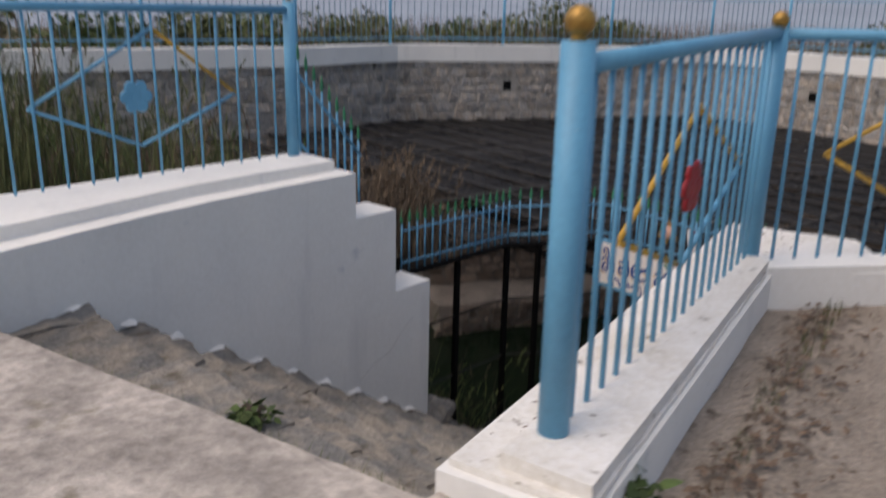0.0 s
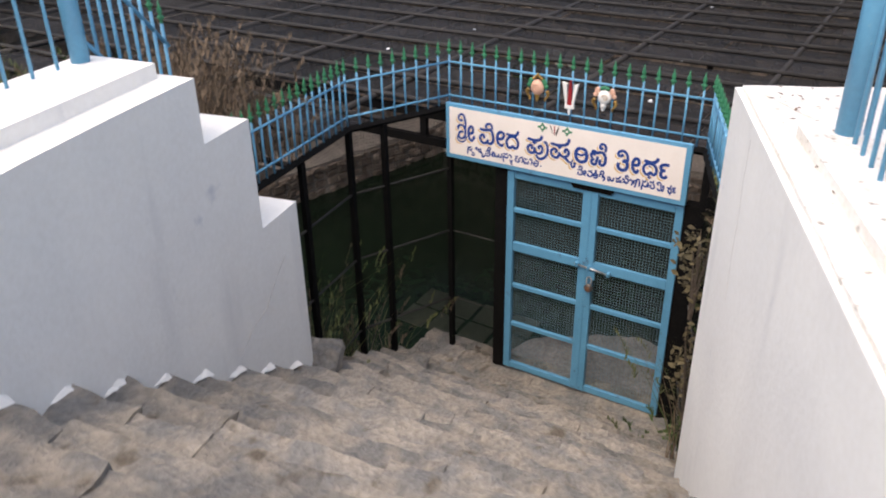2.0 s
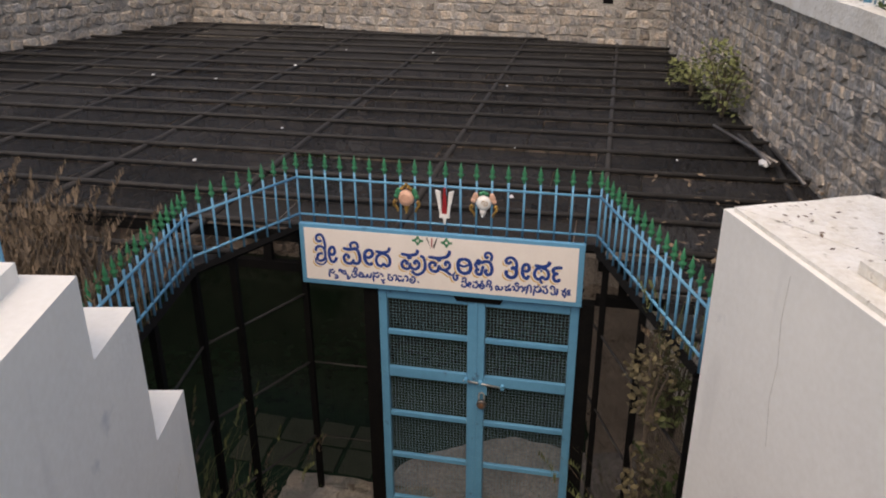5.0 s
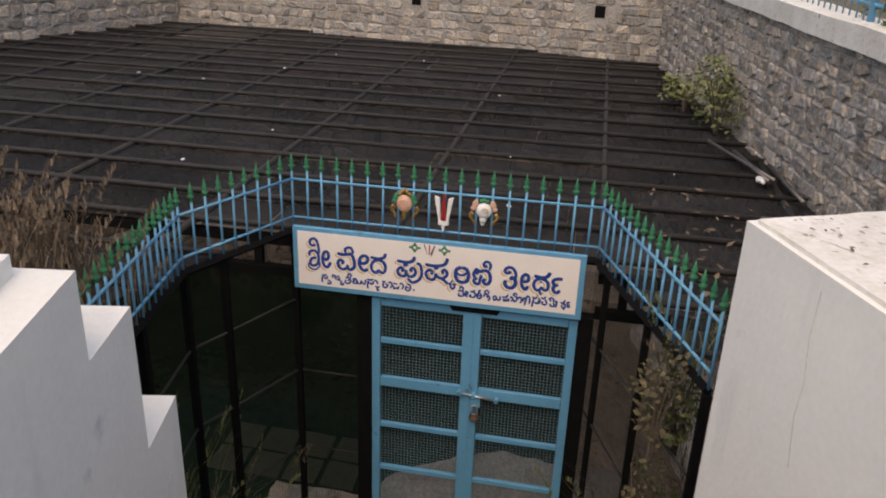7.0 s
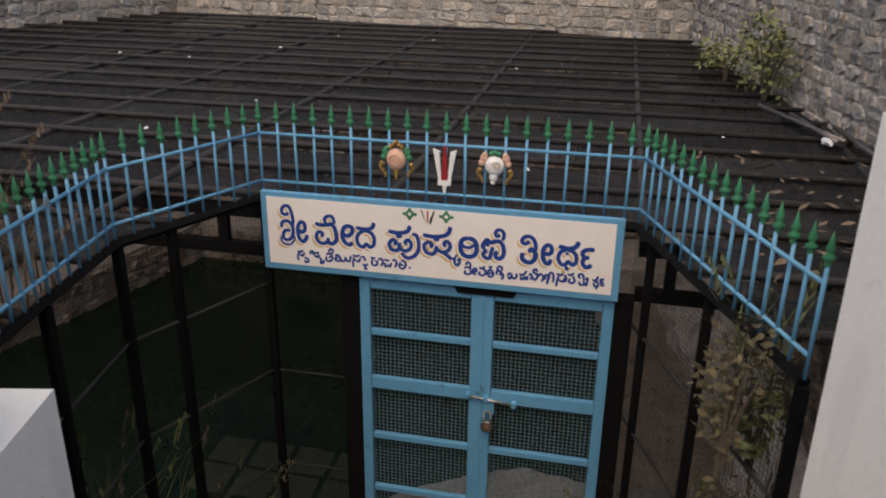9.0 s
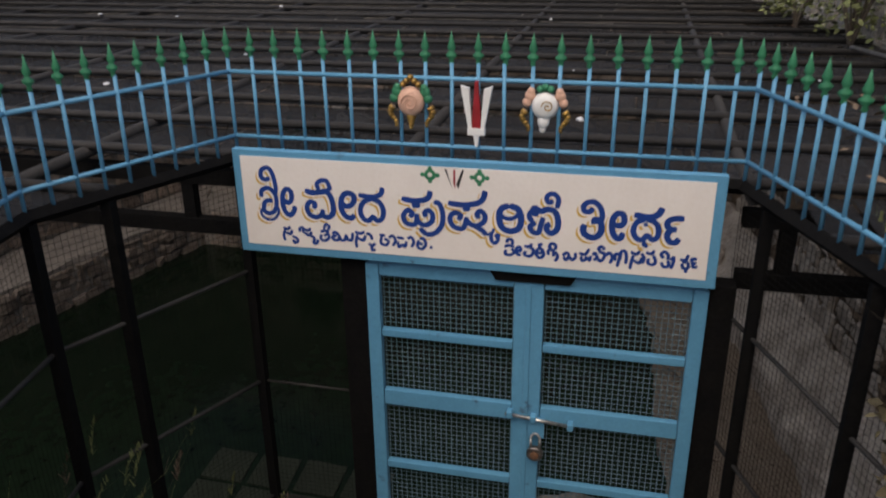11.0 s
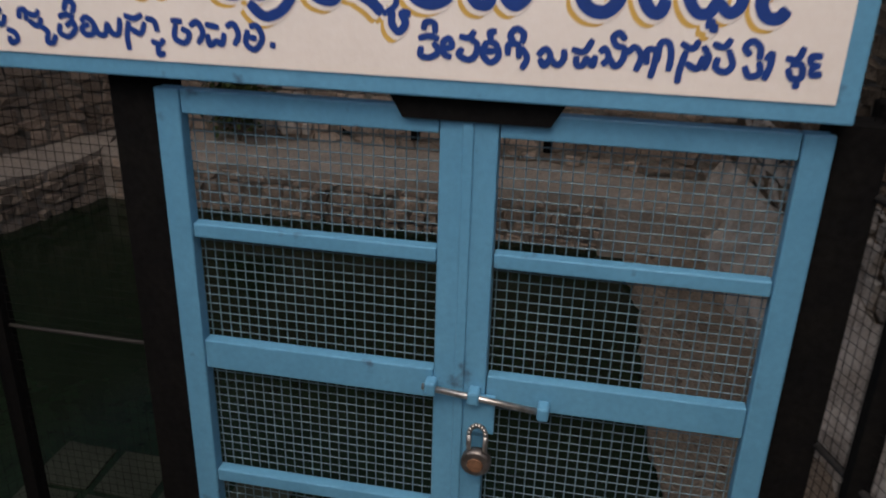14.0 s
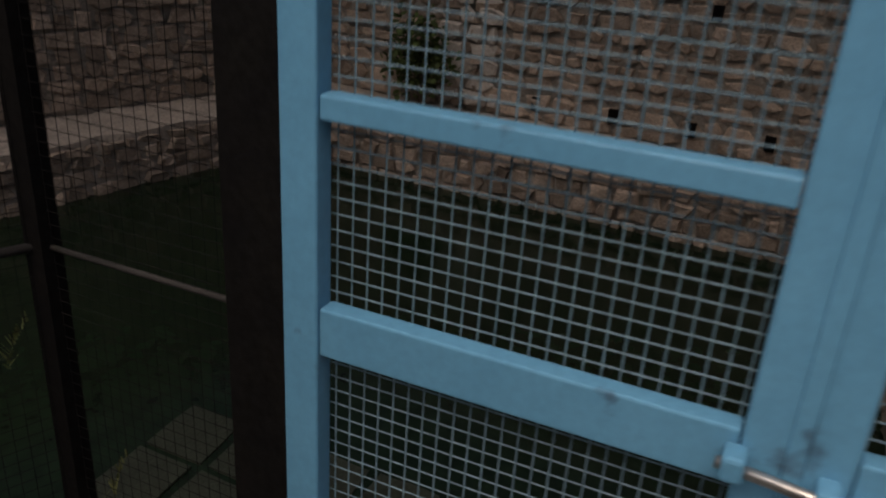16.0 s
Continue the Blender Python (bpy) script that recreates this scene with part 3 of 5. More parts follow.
def arch_fence():
    """The blue spear-topped railing round the stair foot, on its black frame."""
    global SPEAR
    rail = thing("spear_railing", "light blue spear-topped iron railing with green finials", "railing")
    bm = bmesh.new()
    finial(bm, (0, 0, 0))
    SPEAR = mesh_of("finial", bm, GREEN)
    bm = bmesh.new()
    tube(bm, (0, 0, 0), (0, 0, 0.43), 0.0078, 8)
    bar_mesh = mesh_of("bar", bm, BLUE)
    counts = (15, 9, 20, 15)
    for i, (a, b) in enumerate(zip(FENCE, FENCE[1:])):
        for z in (-0.285, -0.56):
            bm = bmesh.new()
            tube(bm, (*a, z), (*b, z), 0.009, 8)
            part("rail", bm, BLUE, rail)
        n = counts[i]
        for k in range(n + (i == 3)):
            p = lerp(a, b, k / n) if i != 2 else (5.74, 5.18 - 0.1065 * k)
            o = new("bar", bar_mesh)
            o.location, o.parent = (*p, -0.65), rail
            o.rotation_euler = (random.uniform(-0.012, 0.012), random.uniform(-0.012, 0.012), 0)
            tip = new("finial", SPEAR)
            tip.location, tip.parent = (*p, -0.228), rail
    return rail


arch_fence()

# black iron frame and wire mesh under the railing
frame_thing = thing("mesh_fence", "black iron frame fence with wire mesh", "fence")
POSTS = {0: (0.0, 0.5), 1: (0.0, 0.33), 2: (0.0,), 3: (0.13, 0.54, 1.0)}
for i, (a, b) in enumerate(zip(FENCE, FENCE[1:])):
    bm = bmesh.new()
    tube(bm, (*a, -0.66), (*b, -0.66), 0.03, 4)
    part("beam", bm, BLACK, frame_thing)
    for k in POSTS[i]:
        p = lerp(a, b, k)
        bm = bmesh.new()
        box(bm, (p[0] - 0.022, p[1] - 0.022, -3.6), (p[0] + 0.022, p[1] + 0.022, -0.68))
        part("post", bm, BLACK, frame_thing)
    if i != 2:
        for z in (-1.20, -1.79, -2.48):
            bm = bmesh.new()
            tube(bm, (*a, z), (*b, z), 0.0095, 6)
            part("rail", bm, NETBAR, frame_thing)
# paired beams that carry the net beside the gate, tied by short stubs
for y0, y1, zs, stubs in ((5.2, 7.6, (-0.775, -1.015), (5.48, 6.3)), (1.2, 3.06, (-0.805, -1.07), (2.88, 2.1))):
    for z in zs:
        bm = bmesh.new()
        box(bm, (5.78, y0, z - 0.037), (5.84, y1, z + 0.037), bevel=0.004)
        part("beam", bm, BLACK, frame_thing)
    for y in stubs:
        bm = bmesh.new()
        box(bm, (5.785, y - 0.03, zs[1] + 0.035), (5.835, y + 0.03, zs[0] - 0.035))
        part("stub", bm, BLACK, frame_thing)
for y, w in ((4.65, 0.062), (3.115, 0.055)):
    bm = bmesh.new()
    box(bm, (5.68, y - w, -3.1), (5.78, y + w, -1.06))
    part("gate_post", bm, BLACK, frame_thing)
for z in (-1.79, -2.48):
    bm = bmesh.new()
    tube(bm, (5.74, 5.18, z), (5.74, 4.71, z), 0.006, 6)
    part("rail", bm, NETBAR, frame_thing)


def wire_panel(a, b, z0, z1, pitch, r, material, parent, name="wire_mesh"):
    """A woven wire panel: square strips both ways."""
    bm = bmesh.new()
    a, b = Vector((*a, 0)), Vector((*b, 0))
    n = max(1, round((b - a).length / pitch))
    for k in range(n + 1):
        p = a.lerp(b, k / n)
        tube(bm, (p.x, p.y, z0), (p.x, p.y, z1), r, 4, caps=False)
    n = max(1, round((z1 - z0) / pitch))
    for k in range(n + 1):
        z = z0 + (z1 - z0) * k / n
        tube(bm, (a.x, a.y, z), (b.x, b.y, z), r, 4, caps=False)
    return tagged(part(name, bm, material, parent), kind="stuff")


for a, b, z0 in ((FENCE[0], FENCE[1], -2.7), (FENCE[1], FENCE[2], -3.1), ((5.74, 5.18), (5.74, 4.75), -3.1), (FENCE[3], FENCE[4], -3.0)):
    wire_panel(a, b, z0, -0.70, 0.026, 0.0009, BLACK, frame_thing)

# ---- gate ----
gate = thing("gate", "light blue double iron gate with wire mesh, bolted and padlocked", "gate")
GX0, GX1 = 5.665, 5.705
G_TOP, G_BOT = -1.078, -2.99


def leaf(y0, y1):
    lf = new("gate_leaf")
    lf.parent = gate
    heights = [G_TOP, -1.415, -1.752, -2.13, -2.522, G_BOT]
    for y in ((y0 + 0.028), (y1 - 0.028)):
        bm = bmesh.new()
        box(bm, (GX0, y - 0.03, G_BOT), (GX1, y + 0.03, G_TOP), bevel=0.004)
        part("stile", bm, BLUE_GATE, lf)
    for k, z in enumerate(heights):
        half = (0.028, 0.018, 0.040, 0.019, 0.019, 0.03)[k]
        zz = z - half if k == 0 else z + half if k == 5 else z
        bm = bmesh.new()
        box(bm, (GX0 + 0.003, y0 + 0.06, zz - half), (GX1 - 0.003, y1 - 0.06, zz + half), bevel=0.004)
        part("crossbar", bm, BLUE_GATE, lf)
    wire_panel((GX1 + 0.004, y0 + 0.04), (GX1 + 0.004, y1 - 0.04), G_BOT + 0.03, G_TOP - 0.03, 0.0248, 0.0015, WIRE, lf)


leaf(3.164, 3.874)
leaf(3.884, 4.594)
bm = bmesh.new()
box(bm, (GX0 - 0.006, 3.868, G_BOT + 0.01), (GX0 + 0.02, 3.892, G_TOP - 0.005), bevel=0.003)
part("meeting_strip", bm, BLUE_GATE, gate)
bm = bmesh.new()
for x0, x1 in ((5.652, 5.664),):
    vs = [[bm.verts.new((x, y, z)) for y, z in ((3.68, -1.050), (4.05, -1.050), (4.02, -1.100), (3.71, -1.100))] for x in (x0, x1)]
    for i in range(4):
        bm.faces.new((vs[0][i], vs[0][(i + 1) % 4], vs[1][(i + 1) % 4], vs[1][i]))
    bm.faces.new(vs[0])
part("stop_plate", bm, BLACK, gate)
bm = bmesh.new()
tube(bm, (5.640, 3.67, -1.775), (5.640, 3.965, -1.745), 0.008, 8)
part("bolt_rod", bm, CHROME, gate, "worn steel sliding bolt")
for y, z in ((3.675, -1.775), (3.84, -1.758), (3.945, -1.747)):
    bm = bmesh.new()
    box(bm, (5.628, y - 0.014, z - 0.018), (5.668, y + 0.014, z + 0.018), bevel=0.006)
    part("bolt_bracket", bm, BLUE_GATE, gate)
bm = bmesh.new()
prism(bm, [(5.648, 3.79), (5.664, 3.79), (5.664, 3.86), (5.648, 3.86)], -1.86, -1.76)
part("hasp", bm, BLUE_GATE, gate)
padlock = thing("padlock", "round steel padlock with rusty face hanging on the gate", "padlock")
bm = bmesh.new()
lathe(bm, [(0.030, -0.014), (0.036, -0.010), (0.036, 0.010), (0.030, 0.014)], (0, 0, 0), 18)
bmesh.ops.rotate(bm, matrix=Matrix.Rotation(radians(90), 3, "Y"), verts=bm.verts)
bmesh.ops.translate(bm, vec=(5.628, 3.825, -1.93), verts=bm.verts)
part("lock_body", bm, STEEL_DARK, padlock)
bm = bmesh.new()
pts = [(5.63, 3.825 + 0.02 * math.cos(a), -1.855 + 0.028 * math.sin(a)) for a in [math.pi * i / 8 for i in range(9)]]
pts = [(5.63, 3.845, -1.91)] + pts + [(5.63, 3.805, -1.91)]
for a, b in zip(pts, pts[1:]):
    tube(bm, a, b, 0.006, 6)
part("shackle", bm, CHROME, padlock)
bm = bmesh.new()
lathe(bm, [(0.020, 0), (0.018, 0.004)], (0, 0, 0), 14)
bmesh.ops.rotate(bm, matrix=Matrix.Rotation(radians(-90), 3, "Y"), verts=bm.verts)
bmesh.ops.translate(bm, vec=(5.612, 3.825, -1.93), verts=bm.verts)
part("lock_plate", bm, RUST, padlock)

# ---- sign board ----
sign = thing("sign_board", "cream painted sign board with blue border and navy lettering", "sign")
bm = bmesh.new()
box(bm, (5.625, 3.15, -1.048), (5.66, 5.148, -0.585), bevel=0.004)
part("board", bm, BLUE_GATE, sign, "light blue board edge")
bm = bmesh.new()
box(bm, (5.6215, 3.19, -1.010), (5.628, 5.112, -0.613))
part("panel", bm, SIGNWHITE, sign, "cream lettering field")


def smooth_path(pts, n=6):
    """A curve through the points, rounded at each."""
    pts = [Vector(p) for p in pts]
    ext = [pts[0] * 2 - pts[1]] + pts + [pts[-1] * 2 - pts[-2]]
    out = []
    for p, q, r, s in zip(ext, ext[1:], ext[2:], ext[3:]):
        for i in range(n):
            t = i / n
            out.append(0.5 * (2 * q + (r - p) * t + (2 * p - 5 * q + 4 * r - s) * t * t + (3 * q - p - 3 * r + s) * t ** 3))
    return out + [pts[-1]]


def brush_strokes(y0, z0, strokes, material, x, dy=0.0, dz=0.0, grow=0.0):
    """One painted letter: its left foot at y0, z0 on the board; each stroke a width and a path, in centimetres."""
    bm = bmesh.new()
    for k, (width, *pts) in enumerate(strokes):
        path = smooth_path(pts)
        rows = []
        for i, p in enumerate(path):
            u = (path[min(i + 1, len(path) - 1)] - path[max(i - 1, 0)]).normalized()
            end = min(i, len(path) - 1 - i)
            half = (width / 2 + grow) * (0.72 if end == 0 else 0.9 if end == 1 else 1.0)
            xx = x - 0.00004 * k - 0.0002 * i / len(path)
            rows.append([bm.verts.new((xx, y0 - (p.x + sgn * u.y * half) / 100 + dy, z0 + (p.y - sgn * u.x * half) / 100 + dz)) for sgn in (-1, 1)])
        for p, q in zip(rows, rows[1:]):
            bm.faces.new((p[0], p[1], q[1], q[0]))
    part("letter", bm, material, sign)


def main_letter(y0, z0, *strokes):
    """A large navy letter with a cream outline over an amber drop shadow."""
    brush_strokes(y0, z0, strokes, AMBER, 5.6211, 0.015, -0.015)
    brush_strokes(y0, z0, strokes, SIGNWHITE, 5.6204, 0.005, -0.005, 0.35)
    brush_strokes(y0, z0, strokes, NAVY, 5.6196)


def small_letter(y0, z0, *strokes):
    brush_strokes(y0, z0, strokes, NAVY, 5.6200)


main_letter(5.036, -0.891, (2, (5.4, 18.7), (3, 17.9), (1.3, 19.3), (1.9, 22.1), (4.6, 23.2), (6.4, 21.2), (7.3, 17.5), (7.6, 13.8), (6.6, 11.3)), (2, (0.7, 10), (0.9, 12.7), (3.3, 14.2), (5.6, 13.5), (7.2, 11), (7.3, 7.2), (6.1, 4), (3.3, 2.8), (1.4, 4.1), (1.7, 7.1), (3.4, 8.6), (5.8, 8.6)), (1.2, (0, 4.6), (0.2, 1.7), (2.7, -0), (5.6, 0.4), (7.8, 3), (8.2, 5.7)))
main_letter(4.934, -0.864, (2.2, (0.3, 6.9), (2.4, 5.5), (4.2, 7.4), (4, 10.7), (2, 11.5), (0.3, 8.9), (-0, 4.7), (1, 1.3), (3.1, -0), (5, 2.3), (5.4, 4.2)))
main_letter(4.829, -0.865, (2, (6.1, 12.3), (5.6, 14.8), (7.5, 16.4), (9.8, 16.4), (11, 14.2), (11.2, 12.3)), (2.4, (0, 11.6), (3.5, 10.9), (7.4, 11.5), (11, 12.3)), (2.2, (3.4, 3.8), (4.1, 5.9), (1.9, 6.7), (0.4, 4.3), (1.3, 1.3), (4, -0), (6.8, 1.2), (7.5, 3.7)), (2.4, (6.4, 1.4), (9.6, 0.3), (12, 2.6), (12.1, 6.4), (11.1, 10.1), (9.6, 11.8)))
main_letter(4.674, -0.858, (2.4, (-0, 6.8), (2.8, 5.1), (5.6, 6.9), (6, 9.9), (3.5, 11), (1, 9.3), (0.1, 4.9), (1.6, 1.2), (4.3, -0), (5.9, 1.6)))
main_letter(4.593, -0.864, (2.2, (0, 11.1), (5, 10.6), (8.2, 11.2), (9.9, 12.6), (10.4, 15)), (2.2, (6.3, 10.1), (2.3, 8.3), (0.5, 4.8), (1.4, 1.2), (3.9, -0), (5.9, 1.8), (7.8, 0.3), (9.9, 1.6), (10.5, 5.3), (8.9, 8.5), (5.9, 9.7)), (1.4, (4, 9.9), (6.9, 9.1)))
main_letter(4.408, -0.905, (2.4, (0, 14.9), (5.2, 14.3), (8.9, 14.8), (11.3, 16.1), (12.2, 19)), (3.6, (5.8, 14.7), (6.2, 11.2)), (2.2, (3.3, 7), (4.4, 8.8), (2.5, 10.1), (0.5, 7.3), (1.7, 4.4), (4.5, 3.8), (6, 5), (6.5, 8.8)), (2.2, (6.5, 6.2), (7.9, 4.5), (10.2, 4.1), (12.5, 5.8), (13, 8.7), (11.3, 10.6), (9.6, 9.3), (10.4, 7.7)), (2.2, (13.5, 14.4), (15.9, 13.6), (17.2, 9.8), (16.9, 4.9), (14.4, 1.3), (10.7, -0), (7.4, 2.5)))
main_letter(4.213, -0.921, (2.4, (0, 16), (5, 15.5), (9.5, 15.9), (13, 17.2), (14.6, 19.4), (15.1, 22)), (3.2, (7.3, 15.9), (7.7, 12.9)), (2.2, (4.2, 8.9), (5.2, 11), (2.6, 12), (0.7, 9.5), (2, 6.2), (5.2, 5.2), (6.9, 6.7), (7.8, 10.5)), (2.2, (7.9, 9), (9.5, 7.3), (12.4, 7.2), (14.8, 9.1), (15.1, 11.7), (13.4, 13.4), (11.9, 12), (12.7, 10.2)), (2.2, (10.2, 7.4), (13.8, 5.3), (15.9, 3.3)), (1.2, (16, 3.1), (18.4, 4.8), (18.8, 6.4)), (1.6, (17.9, 4), (17.9, 1.4), (19.3, 0), (20.6, 1.7), (19.9, 3.5), (21.6, 3.5)))
main_letter(4.004, -0.864, (2.6, (4, 10.9), (0.8, 9.2), (0, 5.3), (1.3, 1.4), (4.6, 0), (8, 1.5), (8.9, 5.8), (7.5, 9.6), (4, 10.9)), (1.8, (0.4, 7), (2.3, 5.5), (5.2, 5.4), (8, 7.5)))
main_letter(3.883, -0.86, (2.4, (3.6, 7.4), (1.2, 8.3), (2.1, 10.2), (4.6, 9), (7, 9.9), (9.8, 9.4), (11.4, 6), (11.2, 2), (9.1, -0), (7.3, 1.1), (7.1, 2.9), (8.5, 3.9)), (2.2, (1.3, 9.4), (-0, 6.7), (1.3, 4.3)), (2.2, (2.7, 4.1), (0.4, 2.2), (1.6, -0), (3.9, -0), (4.7, 3.2), (5.6, 6.5)), (2, (9.3, 13.6), (7.5, 12.8), (6.6, 14.6), (7.8, 16.3), (9.8, 16.3), (11.3, 14.2), (10.7, 10.6)))
main_letter(3.673, -0.864, (2.2, (3.8, 12.1), (2.5, 10.6), (0.6, 10.7), (0, 12.5), (1.6, 14.3), (4.1, 14.6), (6.4, 12.7), (7.4, 9.4), (7, 6.6)), (2.6, (0.7, 5.2), (0.4, 2.3), (2.2, 0.3), (4.9, 0), (7, 1.9), (7.4, 4.8), (6.2, 7.2), (4.5, 7.2), (4.7, 5.6)))
main_letter(3.558, -0.861, (2.4, (0.7, 5.5), (3, 5.4), (4.4, 7.1), (3.8, 9.9), (1.6, 10.2), (-0, 7.7), (-0, 3.3), (1.4, 0.5), (3.2, -0), (4.3, 2.5)))
main_letter(3.479, -0.886, (2.6, (-0, 12.8), (4.9, 12), (8, 12.8), (9.5, 14.3), (10.2, 16.3)), (2.2, (4.2, 11.1), (1.2, 9.7), (0.1, 6), (1.8, 3), (4, 2.8), (5.4, 4.6), (7.7, 3), (9.5, 4.7), (9.3, 8.4), (7.3, 10.6), (4.6, 11.1)), (1.6, (3.8, 8.9), (5.4, 9.1)), (1.8, (4.7, 2), (4.5, -0)), (1.8, (4.5, 0.2), (6.1, 0.3)))
main_letter(3.353, -0.861, (2.4, (6.1, 9.9), (2.9, 9.8), (0.5, 8.7), (-0, 6.9), (1.4, 5.4), (3.7, 5.3)), (2.4, (1.4, 5.3), (0.3, 2.7), (1.4, 0.3), (3.5, -0), (4.9, 1.7)))
small_letter(4.942, -0.99, (1.3, (0, 6.5), (2, 6.1), (3.3, 7.3)), (1.3, (0.8, 5.6), (-0, 3.2), (0.4, 0.6)), (1.3, (1.1, 4.5), (3.1, 3.9), (4.1, 5.9)), (1.3, (3.9, 2.9), (5.9, 2.1), (6.2, 0.6), (4.5, -0), (4.4, 1.4)))
small_letter(4.867, -0.984, (1.3, (-0, 4.5), (0.3, 6.3), (1.7, 6.4), (1.6, 4.2)), (1.3, (2.1, 5.9), (3.9, 5.5), (5.1, 6.6)), (1.3, (2.2, 4.3), (4.2, 3.3), (5.5, 5)), (1.3, (5, 3.2), (6.5, 2.1), (6, 0.1), (7.4, 0), (8.3, 1.7)))
small_letter(4.773, -0.97, (1.3, (1.6, 5.3), (2.6, 7.4), (4.2, 6.8), (3.5, 4.9)), (1.3, (0.1, 4), (2.1, 4.6), (3.9, 4)), (1.3, (0.4, 2.7), (-0, 0.8), (1.9, 0), (3.8, 1.6), (3.3, 3.1), (1.6, 2.2)))
small_letter(4.72, -0.963, (1.3, (-0, 2.6), (1.4, 3.6), (3, 2.3), (2.7, 0.3), (0.9, -0), (0.1, 1.3), (2, 2.2)), (1.3, (3.1, 2.2), (3.9, 0.3), (5.5, 0.4), (6.3, 2.9)), (1.3, (6.3, 2.5), (7.1, 0.6), (8.7, 0.7), (9.3, 3.9)))
small_letter(4.617, -0.994, (1.3, (0, 7.5), (2.4, 7), (4.3, 7.9)), (1.3, (1, 6.4), (0.3, 3.2), (0.5, 0.3)), (1.3, (1.2, 4.9), (3.5, 4), (4.7, 6.4)), (1.3, (4.9, 7.2), (6.9, 6.6), (7.4, 4.5)), (1.3, (5.7, 2.6), (7.6, 2), (8.8, 3.1)), (1.3, (7.4, 2), (7.2, -0), (8.8, 0.1)))
small_letter(4.511, -0.969, (1.3, (-0, 4.5), (2.7, 4.4)), (1.3, (1.1, 3.8), (0.7, 0.9), (2.9, 0.1), (4, 2), (2.3, 3)), (1.3, (4.2, 3.6), (6, 4.5), (7.1, 2.3), (5.8, 0)))
small_letter(4.434, -0.97, (1.3, (-0, 4.2), (3.1, 3.7)), (1.3, (0.4, 2.3), (0.8, -0), (2.4, 0.9), (3.5, 0.3), (4.2, 2.7)), (1.3, (4.6, 3.9), (6.3, 4.6), (7.3, 2.4), (6.2, 0.2)))
small_letter(4.345, -0.973, (1.3, (0.5, 3.9), (-0, 1.1), (1.9, -0), (3.6, 2.3), (2.6, 4.7), (0.9, 4.5)), (1.3, (0.7, 2.4), (2.4, 2.2)))
small_letter(4.288, -0.969, (1.3, (0.2, 1.3), (0, -0)))
small_letter(3.981, -0.967, (1.3, (1, 5.1), (1.5, 6.7), (3.2, 6.5), (3.4, 4.6)), (1.3, (0, 3.5), (2.1, 4.1), (4.2, 3.6)), (1.3, (0.7, 2.1), (0.5, 0.3), (2.5, -0), (4.2, 1.3), (3, 2.9)), (1.3, (5.2, 1.8), (6.8, 2.3), (6.3, 3.8), (5.1, 3.1), (5.3, 0.8), (6.8, 0.2)))
small_letter(3.899, -0.967, (1.3, (0, 4.4), (1.9, 4.2), (3.1, 5.6)), (1.3, (0.8, 2.2), (0, 0.8), (1.9, 0), (3.3, 0.9), (3.6, 3), (2.2, 4)))
small_letter(3.852, -0.97, (1.3, (0.8, 4.1), (-0, 1.7), (1.6, 0), (3.2, 1.3), (2.6, 3.5), (0.8, 4.1)), (1.3, (0.1, 2.1), (3, 2.2)), (1.3, (1.7, 4.2), (1.3, 5.7), (2.7, 6)))
small_letter(3.802, -0.98, (1.3, (0, 2.5), (0.1, 4.6), (1.9, 4.6), (2.2, 2)), (1.3, (1.1, 5.3), (0.3, 6.3), (1.4, 7.7), (2.9, 6.8), (2.6, 4.9)), (1.3, (2.6, 4.3), (3.8, 2.2), (2.8, -0)))
small_letter(3.744, -0.97, (1.3, (0, 1.8), (1.5, 3.2), (2.5, 1.7), (1.3, 0), (0.4, 1.4)), (1.3, (2.4, 1.6), (3.8, 0.3), (5, 1.4), (5, 3.4)))
small_letter(3.68, -0.965, (1.3, (-0, 2.9), (2.4, 2.6), (3.9, 5)), (1.3, (1, 1.7), (1.2, -0), (2.4, 0.1), (3, 1.3), (4.2, 0.1), (4.6, 2.1)))
small_letter(3.627, -0.97, (1.3, (-0, 3), (1, 3.9), (1.8, 2.1), (0.6, 0.8)), (1.3, (1.8, 2.5), (3.1, 0.7), (4.4, 2), (4.5, 4.1), (3, 4.6), (2.3, 6.1), (3.5, 6.9), (4.6, 5.6)), (1.3, (5.1, 3.2), (6.5, 4.5), (7.8, 2.7), (7, 0)))
small_letter(3.539, -0.982, (1.3, (0.1, 2.5), (0, 5.2), (1.6, 5.1), (1.5, 2.5), (1, 0)), (1.3, (2, 3.1), (2.2, 6.5), (3.7, 6.8), (4.4, 4.5), (4.2, 1.5)))
small_letter(3.48, -0.988, (1.3, (-0, 7.5), (2.2, 6.6), (3.3, 8.2)), (1.3, (1.1, 6.1), (0.4, 2.7), (0.2, 0)), (1.3, (1.3, 3.9), (3.5, 3), (4.4, 5.4)), (1.3, (4.1, 7.2), (5.3, 5.1), (4.5, 2.8)))
small_letter(3.423, -0.961, (1.3, (0, 5), (2.1, 4.5), (3.2, 6.1)), (1.3, (1.3, 2.6), (1.1, 0.7), (2.9, -0), (4, 1.4), (2.9, 4.1)))
small_letter(3.365, -0.972, (1.3, (1.1, 4.3), (0, 5.7), (1.1, 6.9), (2.6, 5.9), (2.8, 3.6)), (1.3, (0.3, 2.4), (1.4, 0.6), (3.2, 1.2), (2.8, 3.4)), (1.3, (3.9, 3.5), (4.8, 4.9), (4.8, 2.5), (4.1, -0)))
